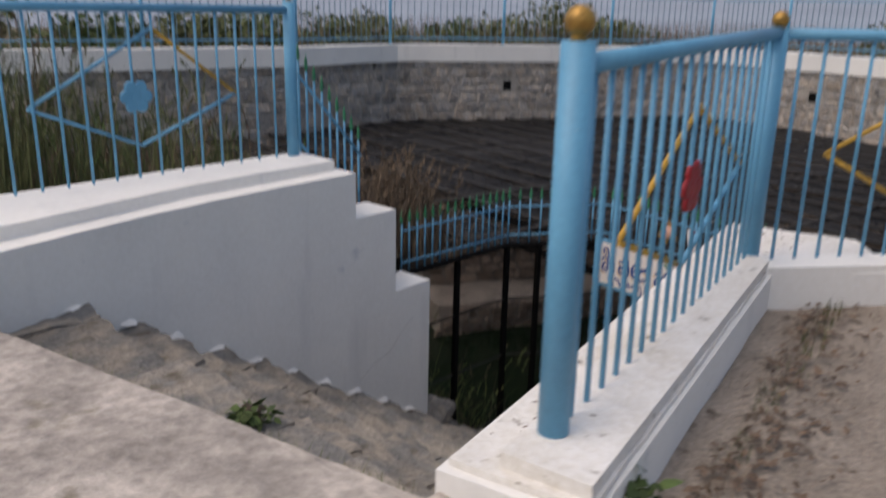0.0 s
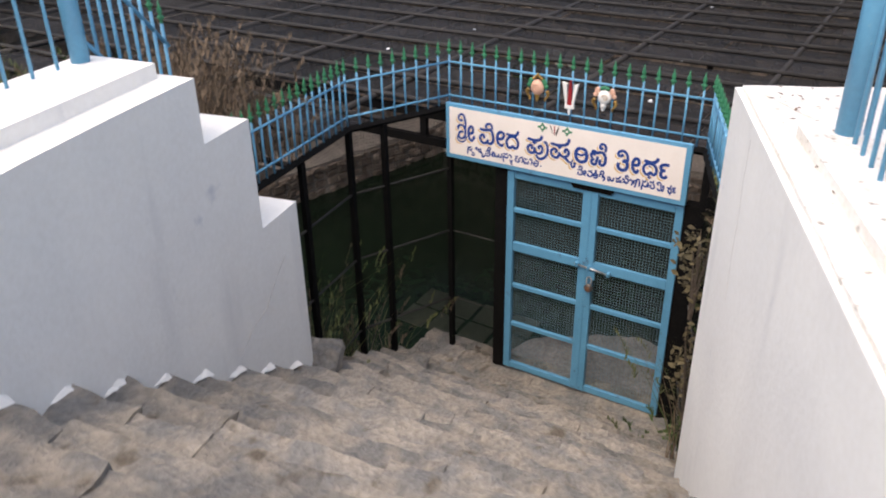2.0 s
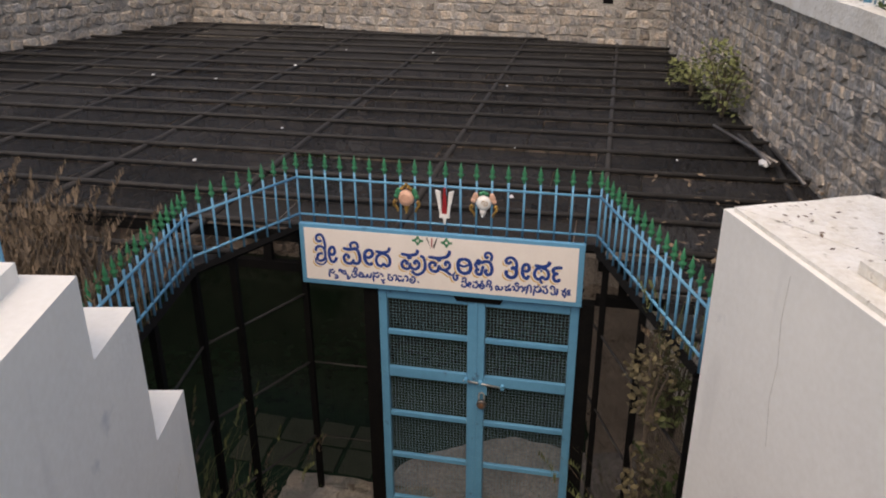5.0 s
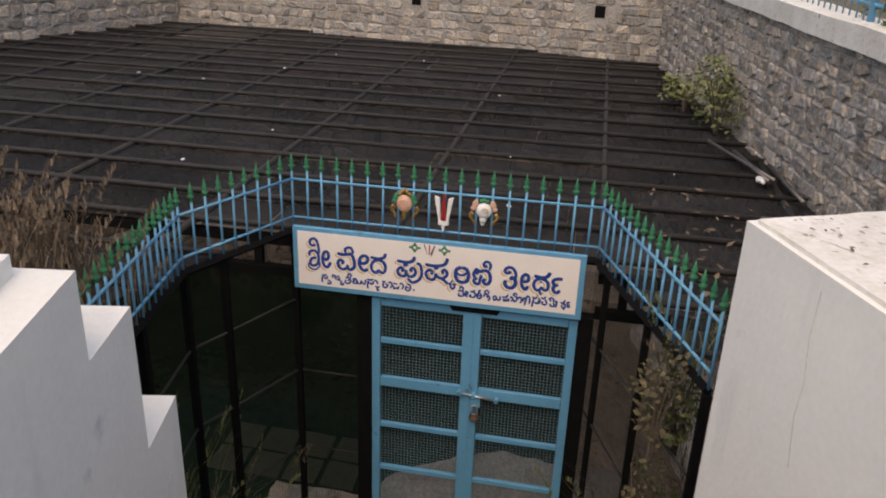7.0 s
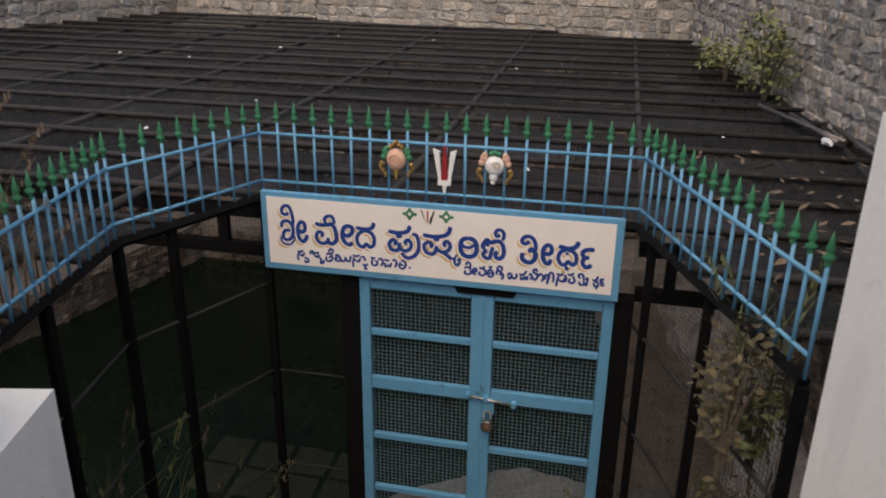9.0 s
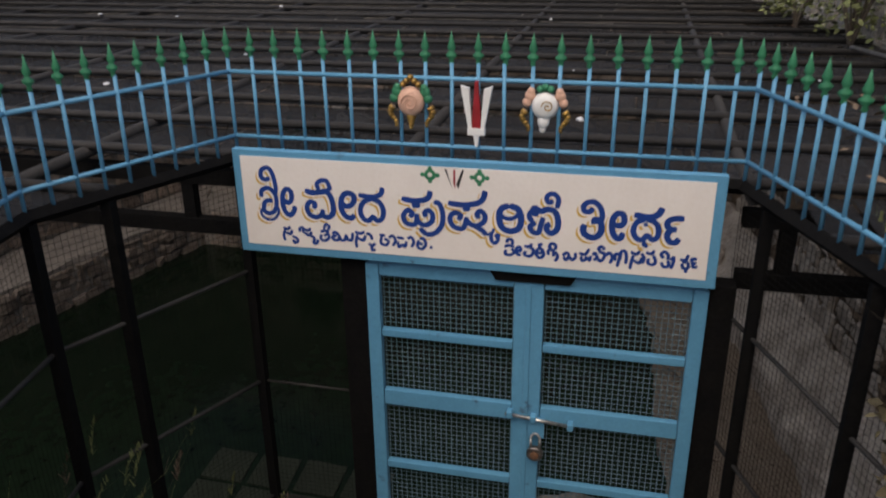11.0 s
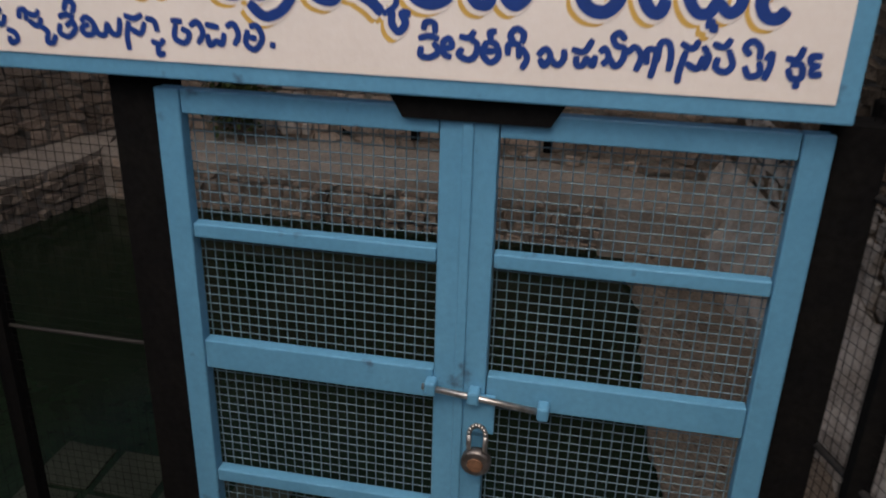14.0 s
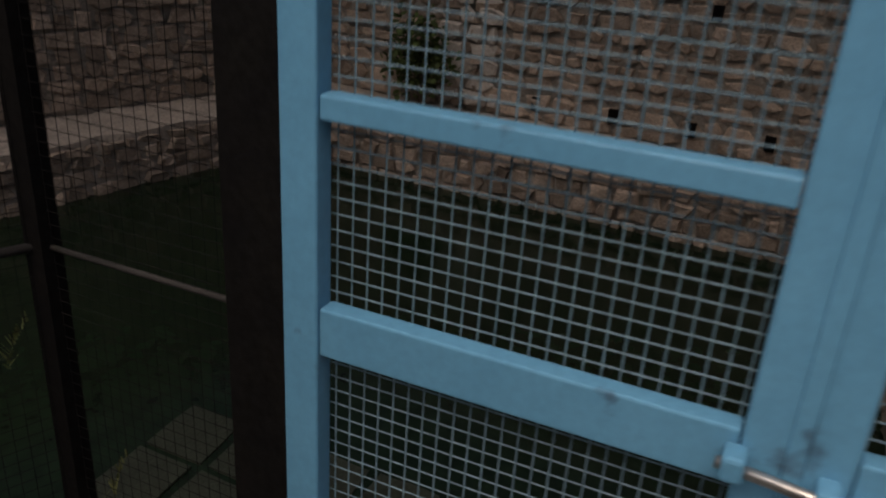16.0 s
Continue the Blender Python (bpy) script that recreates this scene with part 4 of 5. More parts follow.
small_letter(3.292, -0.984, (1.3, (-0, 5.4), (2, 5.3), (2.9, 7.6)), (1.3, (0.7, 3.7), (1.5, 1.9), (3.2, 2.1), (2.9, 4.3), (0.9, 4.4)), (1.3, (2.5, 1.3), (2.6, -0)))
small_letter(3.248, -0.957, (1.3, (1.9, 3.4), (-0, 3.2), (0.3, 1.8), (1.8, 1.6)), (1.3, (0.5, 1.4), (0.6, -0), (2.3, 0.2)))


# ---- emblems ----
def disc(bm, c, r, h, seg=20, squash=1.0):
    """A domed disc that faces the stairs."""
    rows = [(1.0, 0.0), (0.97, 0.35), (0.80, 0.75), (0.5, 0.95), (0.01, 1.0)]
    rings = [[bm.verts.new((c[0] - h * b, c[1] + r * a * math.cos(2 * math.pi * i / seg), c[2] + r * squash * a * math.sin(2 * math.pi * i / seg))) for i in range(seg)] for a, b in rows]
    for p, q in zip(rings, rings[1:]):
        for i in range(seg):
            bm.faces.new((p[i], q[i], q[(i + 1) % seg], p[(i + 1) % seg])).smooth = True
    bm.faces.new(rings[0])


def plate(bm, pts, x0, x1):
    """A flat piece from x0 to x1 over an outline of (y, z)."""
    a = [bm.verts.new((x0, y, z)) for y, z in pts]
    b = [bm.verts.new((x1, y, z)) for y, z in pts]
    n = len(pts)
    for i in range(n):
        bm.faces.new((a[i], a[(i + 1) % n], b[(i + 1) % n], b[i]))
    bm.faces.new(a[::-1]), bm.faces.new(b)
    bmesh.ops.recalc_face_normals(bm, faces=bm.faces)


def spiral(bm, c, r, turns, thick):
    pts = []
    for i in range(int(turns * 14) + 1):
        t = 2 * math.pi * i / 14
        q = r * (1 - i / (turns * 14 + 1))
        pts.append((c[0], c[1] + q * math.cos(t), c[2] + q * math.sin(t)))
    for a, b in zip(pts, pts[1:]):
        tube(bm, a, b, thick, 5)


def side_scrolls(ob, c, upper, lower):
    for sgn in (-1, 1):
        bm = bmesh.new()
        for k, (dy, dz, r) in enumerate(((0.058, 0.038, 0.022), (0.070, 0.012, 0.019), (0.055, 0.055, 0.016))):
            disc(bm, (c[0], c[1] + sgn * dy, c[2] + dz), r, 0.014, 10)
        part("leaf_scroll", bm, upper, ob)
        bm = bmesh.new()
        pts = [(c[0], c[1] + sgn * (0.075 + 0.014 * math.sin(i * 0.9)), c[2] - 0.02 - i * 0.014) for i in range(7)]
        for i, (a, b) in enumerate(zip(pts, pts[1:])):
            tube(bm, a, b, 0.015 - 0.0016 * i, 6)
        part("gold_scroll", bm, lower, ob)


wheel = thing("wheel_emblem", "pink and gold moulded wheel emblem on the railing", "emblem")
c = (5.715, 4.383, -0.375)
bm = bmesh.new()
disc(bm, c, 0.055, 0.03, 22, 1.12)
part("disc", bm, PINK, wheel)
bm = bmesh.new()
spiral(bm, (c[0] - 0.030, c[1], c[2]), 0.036, 2.0, 0.003)
part("relief", bm, PINK, wheel)
bm = bmesh.new()
for k in range(5):
    disc(bm, (c[0], c[1] + (k - 2) * 0.016, c[2] + 0.068 + 0.014 * (2 - abs(k - 2))), 0.013, 0.02, 8)
part("crest", bm, GOLD, wheel)
bm = bmesh.new()
for k in range(4):
    disc(bm, (c[0], c[1], c[2] - 0.062 - k * 0.014), 0.020 - 0.004 * k, 0.02, 8)
part("pendant", bm, GOLD, wheel)
side_scrolls(wheel, c, GREEN, GOLD)

mark = thing("tilak_emblem", "white and red upright mark emblem on the railing", "emblem")
for sgn in (-1, 1):
    bm = bmesh.new()
    plate(bm, [(4.115 + sgn * 0.030, -0.485), (4.115 + sgn * 0.016, -0.485), (4.115 + sgn * 0.030, -0.315), (4.115 + sgn * 0.063, -0.303)], 5.70, 5.725)
    part("white_bar", bm, ENAMEL, mark)
bm = bmesh.new()
plate(bm, [(4.150, -0.470), (4.150, -0.498), (4.080, -0.498), (4.080, -0.470)], 5.698, 5.724)
part("white_foot", bm, ENAMEL, mark)
bm = bmesh.new()
plate(bm, [(4.127, -0.4975), (4.103, -0.4975), (4.110, -0.545), (4.119, -0.545)], 5.70, 5.722)
part("white_stem", bm, ENAMEL, mark)
bm = bmesh.new()
plate(bm, [(4.134, -0.472), (4.096, -0.472), (4.109, -0.285), (4.121, -0.285)], 5.702, 5.722)
part("red_flame", bm, RED, mark)

conch = thing("conch_emblem", "white conch emblem with gold and red scrolls on the railing", "emblem")
c = (5.715, 3.847, -0.372)
bm = bmesh.new()
disc(bm, c, 0.052, 0.032, 22, 1.05)
disc(bm, (c[0], c[1] + 0.004, c[2] - 0.060), 0.024, 0.024, 14, 1.3)
disc(bm, (c[0], c[1] + 0.006, c[2] - 0.092), 0.014, 0.018, 12, 1.0)
part("shell", bm, ENAMEL, conch)
bm = bmesh.new()
spiral(bm, (c[0] - 0.031, c[1] - 0.012, c[2] + 0.002), 0.024, 1.6, 0.0028)
part("relief", bm, GOLD, conch)
bm = bmesh.new()
for k in range(3):
    disc(bm, (c[0], c[1] + (k - 1) * 0.020, c[2] + 0.064 + 0.008 * (1 - abs(k - 1))), 0.015, 0.02, 8)
part("crest", bm, GREEN, conch)
side_scrolls(conch, c, PINK, GOLD)

# small painted marks over the lettering
for y in (4.287, 4.085):
    bm = bmesh.new()
    disc(bm, (5.6212, y, -0.648), 0.024, 0.0012, 14)
    for a in range(4):
        disc(bm, (5.6212, y + 0.031 * math.cos(a * 1.571), -0.648 + 0.026 * math.sin(a * 1.571)), 0.010, 0.001, 8)
    part("painted_mark", bm, GREEN, sign, "small green painted motif")
    bm = bmesh.new()
    disc(bm, (5.6198, y, -0.648), 0.010, 0.0008, 10)
    part("painted_mark", bm, SIGNWHITE, sign)
for d0, d1, material in ((-0.036, -0.012, NETBAR), (0.036, 0.012, NETBAR), (0.0, 0.0, RED)):
    bm = bmesh.new()
    plate(bm, [(4.187 + d0 - 0.004, -0.620), (4.187 + d0 + 0.004, -0.620), (4.187 + d1 + 0.004, -0.68), (4.187 + d1 - 0.004, -0.70)], 5.6196, 5.6212)
    part("painted_mark", bm, material, sign)


# ---- painted railings on the parapets ----
def railing(name, label, a, b, base, top, n, posts, diamond=None, flower=None, slope=0.0):
    """A tube railing from a to b in plan: end posts, a thick top rail, n bars, a diamond of flat bars with a flower."""
    ob = thing(name, label, "railing", group="parapet railings")
    bm = bmesh.new()
    tube(bm, (*a, top), (*b, top + slope), 0.026, 12)
    part("top_rail", bm, BLUE, ob)
    for k in range(1, n):
        p = lerp(a, b, k / n)
        bm = bmesh.new()
        tube(bm, (*p, base - 0.01), (*p, top + slope * k / n), 0.0085, 8)
        part("bar", bm, BLUE, ob)
    for p, ball in posts:
        bm = bmesh.new()
        tube(bm, (*p, base - 0.01), (*p, top + 0.055), 0.042, 20)
        post = part("post", bm, BLUE, ob)
        if ball:
            bm = bmesh.new()
            lathe(bm, [(0.018, 0.0), (0.022, 0.008), (0.016, 0.012)] + [(0.037 * math.sin(t), 0.045 - 0.037 * math.cos(t)) for t in [0.5 + 0.33 * i for i in range(8)]], (*p, top + 0.055), 16)
            part("ball", bm, GOLD, post, "gold painted ball finial")
    if diamond:
        corners, mats = diamond
        for i in range(4):
            (s0, z0), (s1, z1) = corners[i], corners[(i + 1) % 4]
            p, q = (*lerp(a, b, s0), z0), (*lerp(a, b, s1), z1)
            d = Vector((b[1] - a[1], a[0] - b[0], 0)).normalized() * 0.012
            for sgn in (-1,):
                bm = bmesh.new()
                tube(bm, Vector(p) + d * sgn, Vector(q) + d * sgn, 0.011, 6)
                part("diamond_bar", bm, mats[i], ob)
    if flower:
        s, z, r, material = flower
        p = lerp(a, b, s)
        u = Vector((b[0] - a[0], b[1] - a[1], 0)).normalized()
        w = Vector((-u.y, u.x, 0))
        for k in range(7):
            t = 2 * math.pi * k / 6
            o = (0.0, 0.0) if k == 6 else (0.62 * r * math.cos(t), 0.62 * r * math.sin(t))
            bm = bmesh.new()
            lathe(bm, [(0.30 * r, -0.010), (0.40 * r, -0.004), (0.40 * r, 0.004), (0.30 * r, 0.010)], (0, 0, 0), 12)
            m = Matrix(((u.x, 0, w.x, p[0] + u.x * o[0]), (u.y, 0, w.y, p[1] + u.y * o[0]), (0, 1, 0, z + o[1]), (0, 0, 0, 1)))
            bmesh.ops.transform(bm, matrix=m, verts=bm.verts)
            part("petal", bm, material, ob)
    return ob


railing("parapet_railing", "light blue tube railing with a diamond and blue flower", (-1.3, 4.38), (2.51, 5.19), 0.47, 1.455, 27, [((2.51, 5.19), True), ((-1.3, 4.38), True)],
        diamond=([(0.549, 0.92), (0.713, 0.66), (0.886, 0.93), (0.742, 1.34)], [BLUE, BLUE, OCHRE, BLUE]), flower=(0.708, 0.95, 0.10, BLUE))
railing("parapet_railing", "light blue tube railing with gold diamond and red flower", (1.38, 1.36), (3.29, 2.055), 0.42, 1.375, 19, [((1.38, 1.36), True), ((3.29, 2.055), True)],
        diamond=([(0.187, 0.86), (0.497, 0.63), (0.83, 0.90), (0.509, 1.19)], [OCHRE, BLUE, OCHRE, OCHRE]), flower=(0.495, 0.92, 0.095, RED), slope=0.045)
railing("parapet_railing", "light blue tube railing with a yellow diamond", (3.29, 2.055), (5.05, 1.17), 0.40, 1.415, 17, [((5.05, 1.17), True)],
        diamond=([(0.16, 0.89), (0.42, 0.62), (0.68, 0.89), (0.42, 1.16)], [OCHRE] * 4))

# sloping spear railing beside the wall's end
slope_rail = thing("sloping_railing", "light blue sloping spear railing with green tips", "railing")
for k in range(9):
    x = 2.60 + 0.067 * k
    y = 5.26 + 0.18 * (x - 2.6)
    tip = 0.94 - 1.14 * (x - 2.86)
    bm = bmesh.new()
    tube(bm, (x, y, tip - 0.95), (x, y, tip - 0.12), 0.009, 8)
    part("bar", bm, BLUE, slope_rail)
    o = new("finial", SPEAR)
    o.parent, o.location = slope_rail, (x, y, tip - 0.125)
for d in (0.22, 0.70):
    bm = bmesh.new()
    tube(bm, (2.56, 5.255, 1.28 - d), (3.16, 5.36, 0.60 - d), 0.011, 8)
    part("rail", bm, BLUE, slope_rail)

# railings on the coping round the tank
bm = bmesh.new()
tube(bm, (0, 0, 0), (0, 0, 0.98), 0.008, 5)
FAR_BAR = mesh_of("bar", bm, WIRE)
bm = bmesh.new()
tube(bm, (0, 0, 0), (0, 0, 1.08), 0.03, 8)
FAR_POST = mesh_of("post", bm, BLUE)
for a, b, w in ((FAR_R, FAR_L, (1, -0.14)), (FAR_L, LEFT_A, (0.36, 0.93)), (LEFT_A, LEFT_B, (-0.23, 0.97)), (LEFT_B, LEFT_C, (0, 1)), ((5.1, 1.09), FAR_R, (0.137, -1))):
    w = Vector(w).normalized() * 0.16
    a, b = (a[0] + w.x, a[1] + w.y), (b[0] + w.x, b[1] + w.y)
    ob = thing("coping_railing", "pale blue iron railing on the white coping", "railing", group="coping railings")
    length = math.dist(a, b)
    for z in (COPE1 + 0.95, COPE1 + 0.12):
        bm = bmesh.new()
        tube(bm, (*a, z), (*b, z), 0.014, 6)
        part("rail", bm, BLUE, ob)
    n = round(length / 0.13)
    for k in range(n + 1):
        p = lerp(a, b, k / n)
        post = k % 18 == 0
        o = new("post" if post else "bar", FAR_POST if post else FAR_BAR)
        o.parent, o.location = ob, (*p, COPE1 - 0.01)


# ---- plants ----
def blade(bm, p, length, lean, width, rng, sections=4):
    """One arching grass blade."""
    d = Vector((math.cos(lean[0]), math.sin(lean[0]), 0))
    side = Vector((-d.y, d.x, 0)) * width
    prev = None
    for i in range(sections + 1):
        s = i / sections
        c = Vector(p) + Vector((0, 0, length * s * (1 - 0.25 * s * lean[1]))) + d * (length * lean[1] * s * s)
        w = side * (1 - s) if i < sections else side * 0.05
        row = (bm.verts.new(c - w), bm.verts.new(c + w))
        if prev:
            bm.faces.new((prev[0], prev[1], row[1], row[0]))
        prev = row
    return c


def seed_head(bm, p, length, lean, rng):
    """A feathery ear on top of a stalk."""
    d = Vector((math.cos(lean), math.sin(lean), 0))
    for i in range(16):
        s = i / 16
        c = Vector(p) + Vector((0, 0, length * s * 0.8)) + d * length * 0.5 * s * s
        t = rng.uniform(0, 6.28)
        e = c + Vector((math.cos(t) * 0.028 * (1.1 - s), math.sin(t) * 0.028 * (1.1 - s), 0.035))
        n = Vector((-math.sin(t), math.cos(t), 0)) * 0.006
        bm.faces.new([bm.verts.new(q) for q in (c - n, c + n, e + n * 0.4, e - n * 0.4)])


def grass_clump(name, label, at, material, count, height, spread, seed, heads=0, width=0.004, lean=0.5):
    rng = random.Random(seed)
    bm = bmesh.new()
    for k in range(count):
        t, r = rng.uniform(0, 6.28), spread * math.sqrt(rng.random())
        p = (at[0] + r * math.cos(t), at[1] + r * math.sin(t), at[2])
        h = height * rng.uniform(0.45, 1.0)
        ln = (rng.uniform(0, 6.28), lean * rng.uniform(0.1, 1.0))
        top = blade(bm, p, h, ln, width * rng.uniform(0.6, 1.3), rng)
        if k < heads:
            seed_head(bm, top - Vector((0, 0, 0.05)), rng.uniform(0.14, 0.26), ln[0], rng)
    return single(name, bm, material, label, "grass", group=name)


def leaf_mass(bm, centre, radii, count, size, rng, hang=0.0):
    for _ in range(count):
        while True:
            p = Vector((rng.uniform(-1, 1), rng.uniform(-1, 1), rng.uniform(-1, 1)))
            if p.length < 1 and p.length > 0.25:
                break
        if noise.noise(Vector((p.x * 2.2 + centre[0], p.y * 2.2 + centre[1], p.z * 2.2))) < -0.12:
            continue
        c = Vector(centre) + Vector((p.x * radii[0], p.y * radii[1], p.z * radii[2]))
        s = size * rng.uniform(0.5, 1.3)
        m = Euler((rng.uniform(-1, 1), rng.uniform(-1, 1), rng.uniform(0, 6.28))).to_matrix()
        pts = [(0, -0.1, 0), (0.32, 0.35, 0.06), (0.22, 0.75, 0.04), (0, 1.1, -0.06 - hang), (-0.22, 0.75, 0.04), (-0.32, 0.35, 0.06)]
        bm.faces.new([bm.verts.new(c + m @ (Vector(q) * s)) for q in pts])


def bush(name, label, at, radii, count, size, material, seed, stems=6, group=""):
    rng = random.Random(seed)
    ob = thing(name, label, "bush", group=group)
    bm = bmesh.new()
    for lobe in range(5):
        o = [rng.uniform(-0.5, 0.5) * r for r in radii]
        leaf_mass(bm, (at[0] + o[0], at[1] + o[1], at[2] + radii[2] + o[2]), [r * 0.65 for r in radii], count // 5, size, rng)
    part("leaf_crown", bm, material, ob)
    for _ in range(stems):
        bm = bmesh.new()
        q = (at[0] + rng.uniform(-0.6, 0.6) * radii[0], at[1] + rng.uniform(-0.6, 0.6) * radii[1], at[2] + radii[2] * rng.uniform(0.8, 1.6))
        mid = lerp(at, q, 0.5)
        tube(bm, (at[0], at[1], at[2] - 0.05), (mid[0], mid[1], mid[2] + 0.05), 0.012, 5, 0.008)
        tube(bm, (mid[0], mid[1], mid[2] + 0.05), q, 0.008, 5, 0.003)
        part("stem", bm, TWIG, ob)
    return ob


for i, (x, y, z, h, n) in enumerate(((3.75, 5.70, -0.60, 0.80, 60), (4.0, 5.80, -0.62, 0.75, 60), (3.95, 6.05, -0.64, 0.85, 60), (3.55, 5.75, -0.55, 0.80, 60), (3.85, 5.95, -0.60, 0.85, 70), (3.35, 6.2, -0.50, 0.8, 60), (3.95, 6.4, -0.66, 0.75, 50), (3.2, 5.6, -0.4, 0.7, 50), (4.2, 5.72, -0.68, 0.5, 40))):
    grass_clump("dry_grass_clump", "dry brown grass with feathery seed heads", (x, y, z), STRAW, 2 * n, h, 0.26, i, heads=26, width=0.006)
rng = random.Random(8)
for i in range(34):
    x, y = rng.uniform(-0.2, 2.9), rng.uniform(5.5, 9.5)
    grass_clump("bank_grass_clump", "brown and green wild grass on the bank", (x, y, -0.25 if x > 1.5 else -0.12), rng.choice((STRAW, OLIVE, STRAW, LEAF)), 70, rng.uniform(0.6, 1.15), 0.3, 20 + i, heads=8, width=0.006)
# earth bank with weeds behind the fence, running down into the water
bm = bmesh.new()
rows = [[bm.verts.new((x, y, z - (y - 5.6) * 0.18)) for x, z in ((3.3, -1.9), (3.9, -2.25), (4.5, -2.75), (5.1, -3.3), (5.6, -3.75), (6.1, -4.2))] for y in (5.45, 5.75, 6.1, 6.6, 7.2)]
for p, q in zip(rows, rows[1:]):
    for j in range(5):
        bm.faces.new((p[j], p[j + 1], q[j + 1], q[j]))
roughen(bm, 0.14, 0.3, 0.07, seed=12)
single("ground_bank_lower", bm, DIRT, "brown stony earth bank beside the fence", "bank", kind="structure")
low = random.Random(57)
for i in range(9):
    x, y = low.uniform(4.1, 5.5), low.uniform(5.65, 6.1)
    grass_clump("fence_weed_clump", "pale straggling weeds with seed heads behind the fence", (x, y, -2.25 - 0.93 * (x - 3.9) - 0.3), (PALELEAF, STRAW, PALELEAF)[i % 3], 26, low.uniform(1.1, 1.6), 0.22, 400 + i, heads=9, width=0.005, lean=0.9)
tall = random.Random(41)
for i in range(30):
    grass_clump("tall_grass_clump", "tall dry and green grass behind the stair wall", (tall.uniform(-1.8, 1.9), tall.uniform(5.5, 8.2), -0.02), tall.choice((STRAW, OLIVE, OLIVE, LEAF)), 80, tall.uniform(1.1, 1.7), 0.34, 300 + i, heads=10, width=0.007)
for i, (x, y, z, h, m) in enumerate(((4.62, 2.62, -0.75, 0.3, OLIVE), (4.75, 2.55, -1.1, 0.45, STRAW), (4.95, 2.65, -2.6, 0.9, OLIVE), (4.6, 2.6, -2.5, 1.1, LEAF), (4.4, 2.62, -2.4, 1.0, STRAW), (5.3, 2.9, -3.0, 0.5, LEAF), (4.7, 5.85, -3.3, 1.1, OLIVE), (4.4, 5.7, -3.0, 1.3, OLIVE), (5.2, 5.65, -3.5, 0.9, STRAW), (4.1, 5.7, -2.9, 1.4, STRAW), (5.15, 2.35, -3.2, 1.5, STRAW), (5.6, 2.5, -3.6, 1.5, OLIVE), (5.0, 2.2, -2.8, 1.6, STRAW), (6.0, 2.1, -3.8, 1.4, STRAW), (4.75, 2.4, -2.4, 1.2, OLIVE), (5.4, 2.75, -2.95, 0.5, OLIVE))):
    grass_clump("weed_clump", "straggling weeds by the fence", (x, y, z), m, 34, h, 0.16, 70 + i, heads=4, width=0.007, lean=0.8)
bush("hanging_weed", "straggling yellow-green weed hanging through the railing", (4.62, 2.58, -1.25), (0.24, 0.20, 0.30), 240, 0.055, OLIVE, 3)
bush("hanging_weed", "dark green weed growing beside the gate", (4.85, 2.62, -2.75), (0.25, 0.18, 0.5), 320, 0.06, LEAF, 4)
bush("hanging_weed", "straggling brown-green weed by the fence post", (4.55, 2.72, -2.0), (0.16, 0.14, 0.40), 260, 0.04, BROWNWEED, 13)
bush("hanging_weed", "dark green weed beside the gate post", (5.15, 2.80, -2.95), (0.26, 0.16, 0.32), 420, 0.04, LEAF, 14)
bush("hanging_weed", "straggling brown weed hanging by the wall end", (4.42, 2.74, -1.15), (0.18, 0.14, 0.34), 420, 0.04, BROWNWEED, 15)
bush("wall_bush", "pale green bush growing from the tank wall", (9.6, 1.90, -0.66), (0.75, 0.34, 0.42), 1300, 0.05, PALELEAF, 5, stems=14)
bush("wall_bush", "pale green bush growing from the tank wall", (10.6, 2.15, -0.66), (0.55, 0.30, 0.22), 600, 0.05, PALELEAF, 6, stems=8)
bush("step_weed", "small green weed in the step joint", (1.04, 2.54, 0.01), (0.09, 0.09, 0.05), 110, 0.05, LEAF, 7, stems=4)
bush("post_weed", "green leafy weed at the parapet foot", (1.52, 1.22, 0.18), (0.13, 0.11, 0.09), 170, 0.06, LEAF, 8, stems=5)
for i in range(26):
    s = i / 25
    p = lerp((0.42, 3.45), (1.16, 1.62), s)
    grass_clump("joint_grass", "thin grass growing in the landing joint", (p[0] + 0.03, p[1], 0.01), rng.choice((OLIVE, LEAF, OLIVE)), 46, 0.15, 0.08, 120 + i, width=0.004)
for i in range(16):
    p = lerp((1.75, 1.20), (3.5, 1.80), i / 15)
    grass_clump("joint_grass", "thin dry grass along the parapet foot", (p[0] + 0.04, p[1] - 0.06, 0.19), rng.choice((STRAW, OLIVE)), 14, 0.09, 0.06, 160 + i, width=0.003)
creeper = bush("creeper", "green creeper spilling over the white coping", (6.6, 1.18, 0.60), (1.3, 0.10, 0.20), 900, 0.06, LEAF, 9)


def beyond(rng):
    """A spot on the line outside the far walls of the tank."""
    line = [(16.4, 1.0), (17.2, 12.2), (9.2, 15.4), (6.0, 14.6), (-2.0, 14.8)]
    i = rng.choice((0, 0, 1, 1, 1, 2, 3))
    return lerp(line[i], line[i + 1], rng.random())


for i in range(12):
    p = beyond(rng)
    bush("scrub_bush", "dusty green scrub beyond the tank wall", (p[0] + rng.uniform(0, 4), p[1] + rng.uniform(0, 3), 0.15), (rng.uniform(0.8, 1.6), rng.uniform(0.8, 1.4), rng.uniform(0.5, 0.85)), 1500, 0.13, rng.choice((OLIVE, LEAF, OLIVE)), 200 + i, group="scrub")
bm = bmesh.new()
for i in range(9000):
    p = beyond(rng)
    q = (p[0] + rng.uniform(-0.6, 6), p[1] + rng.uniform(-0.6, 6), 0.15)
    blade(bm, q, rng.uniform(0.5, 1.3), (rng.uniform(0, 6.28), rng.uniform(0.1, 0.5)), 0.012, rng, 2)
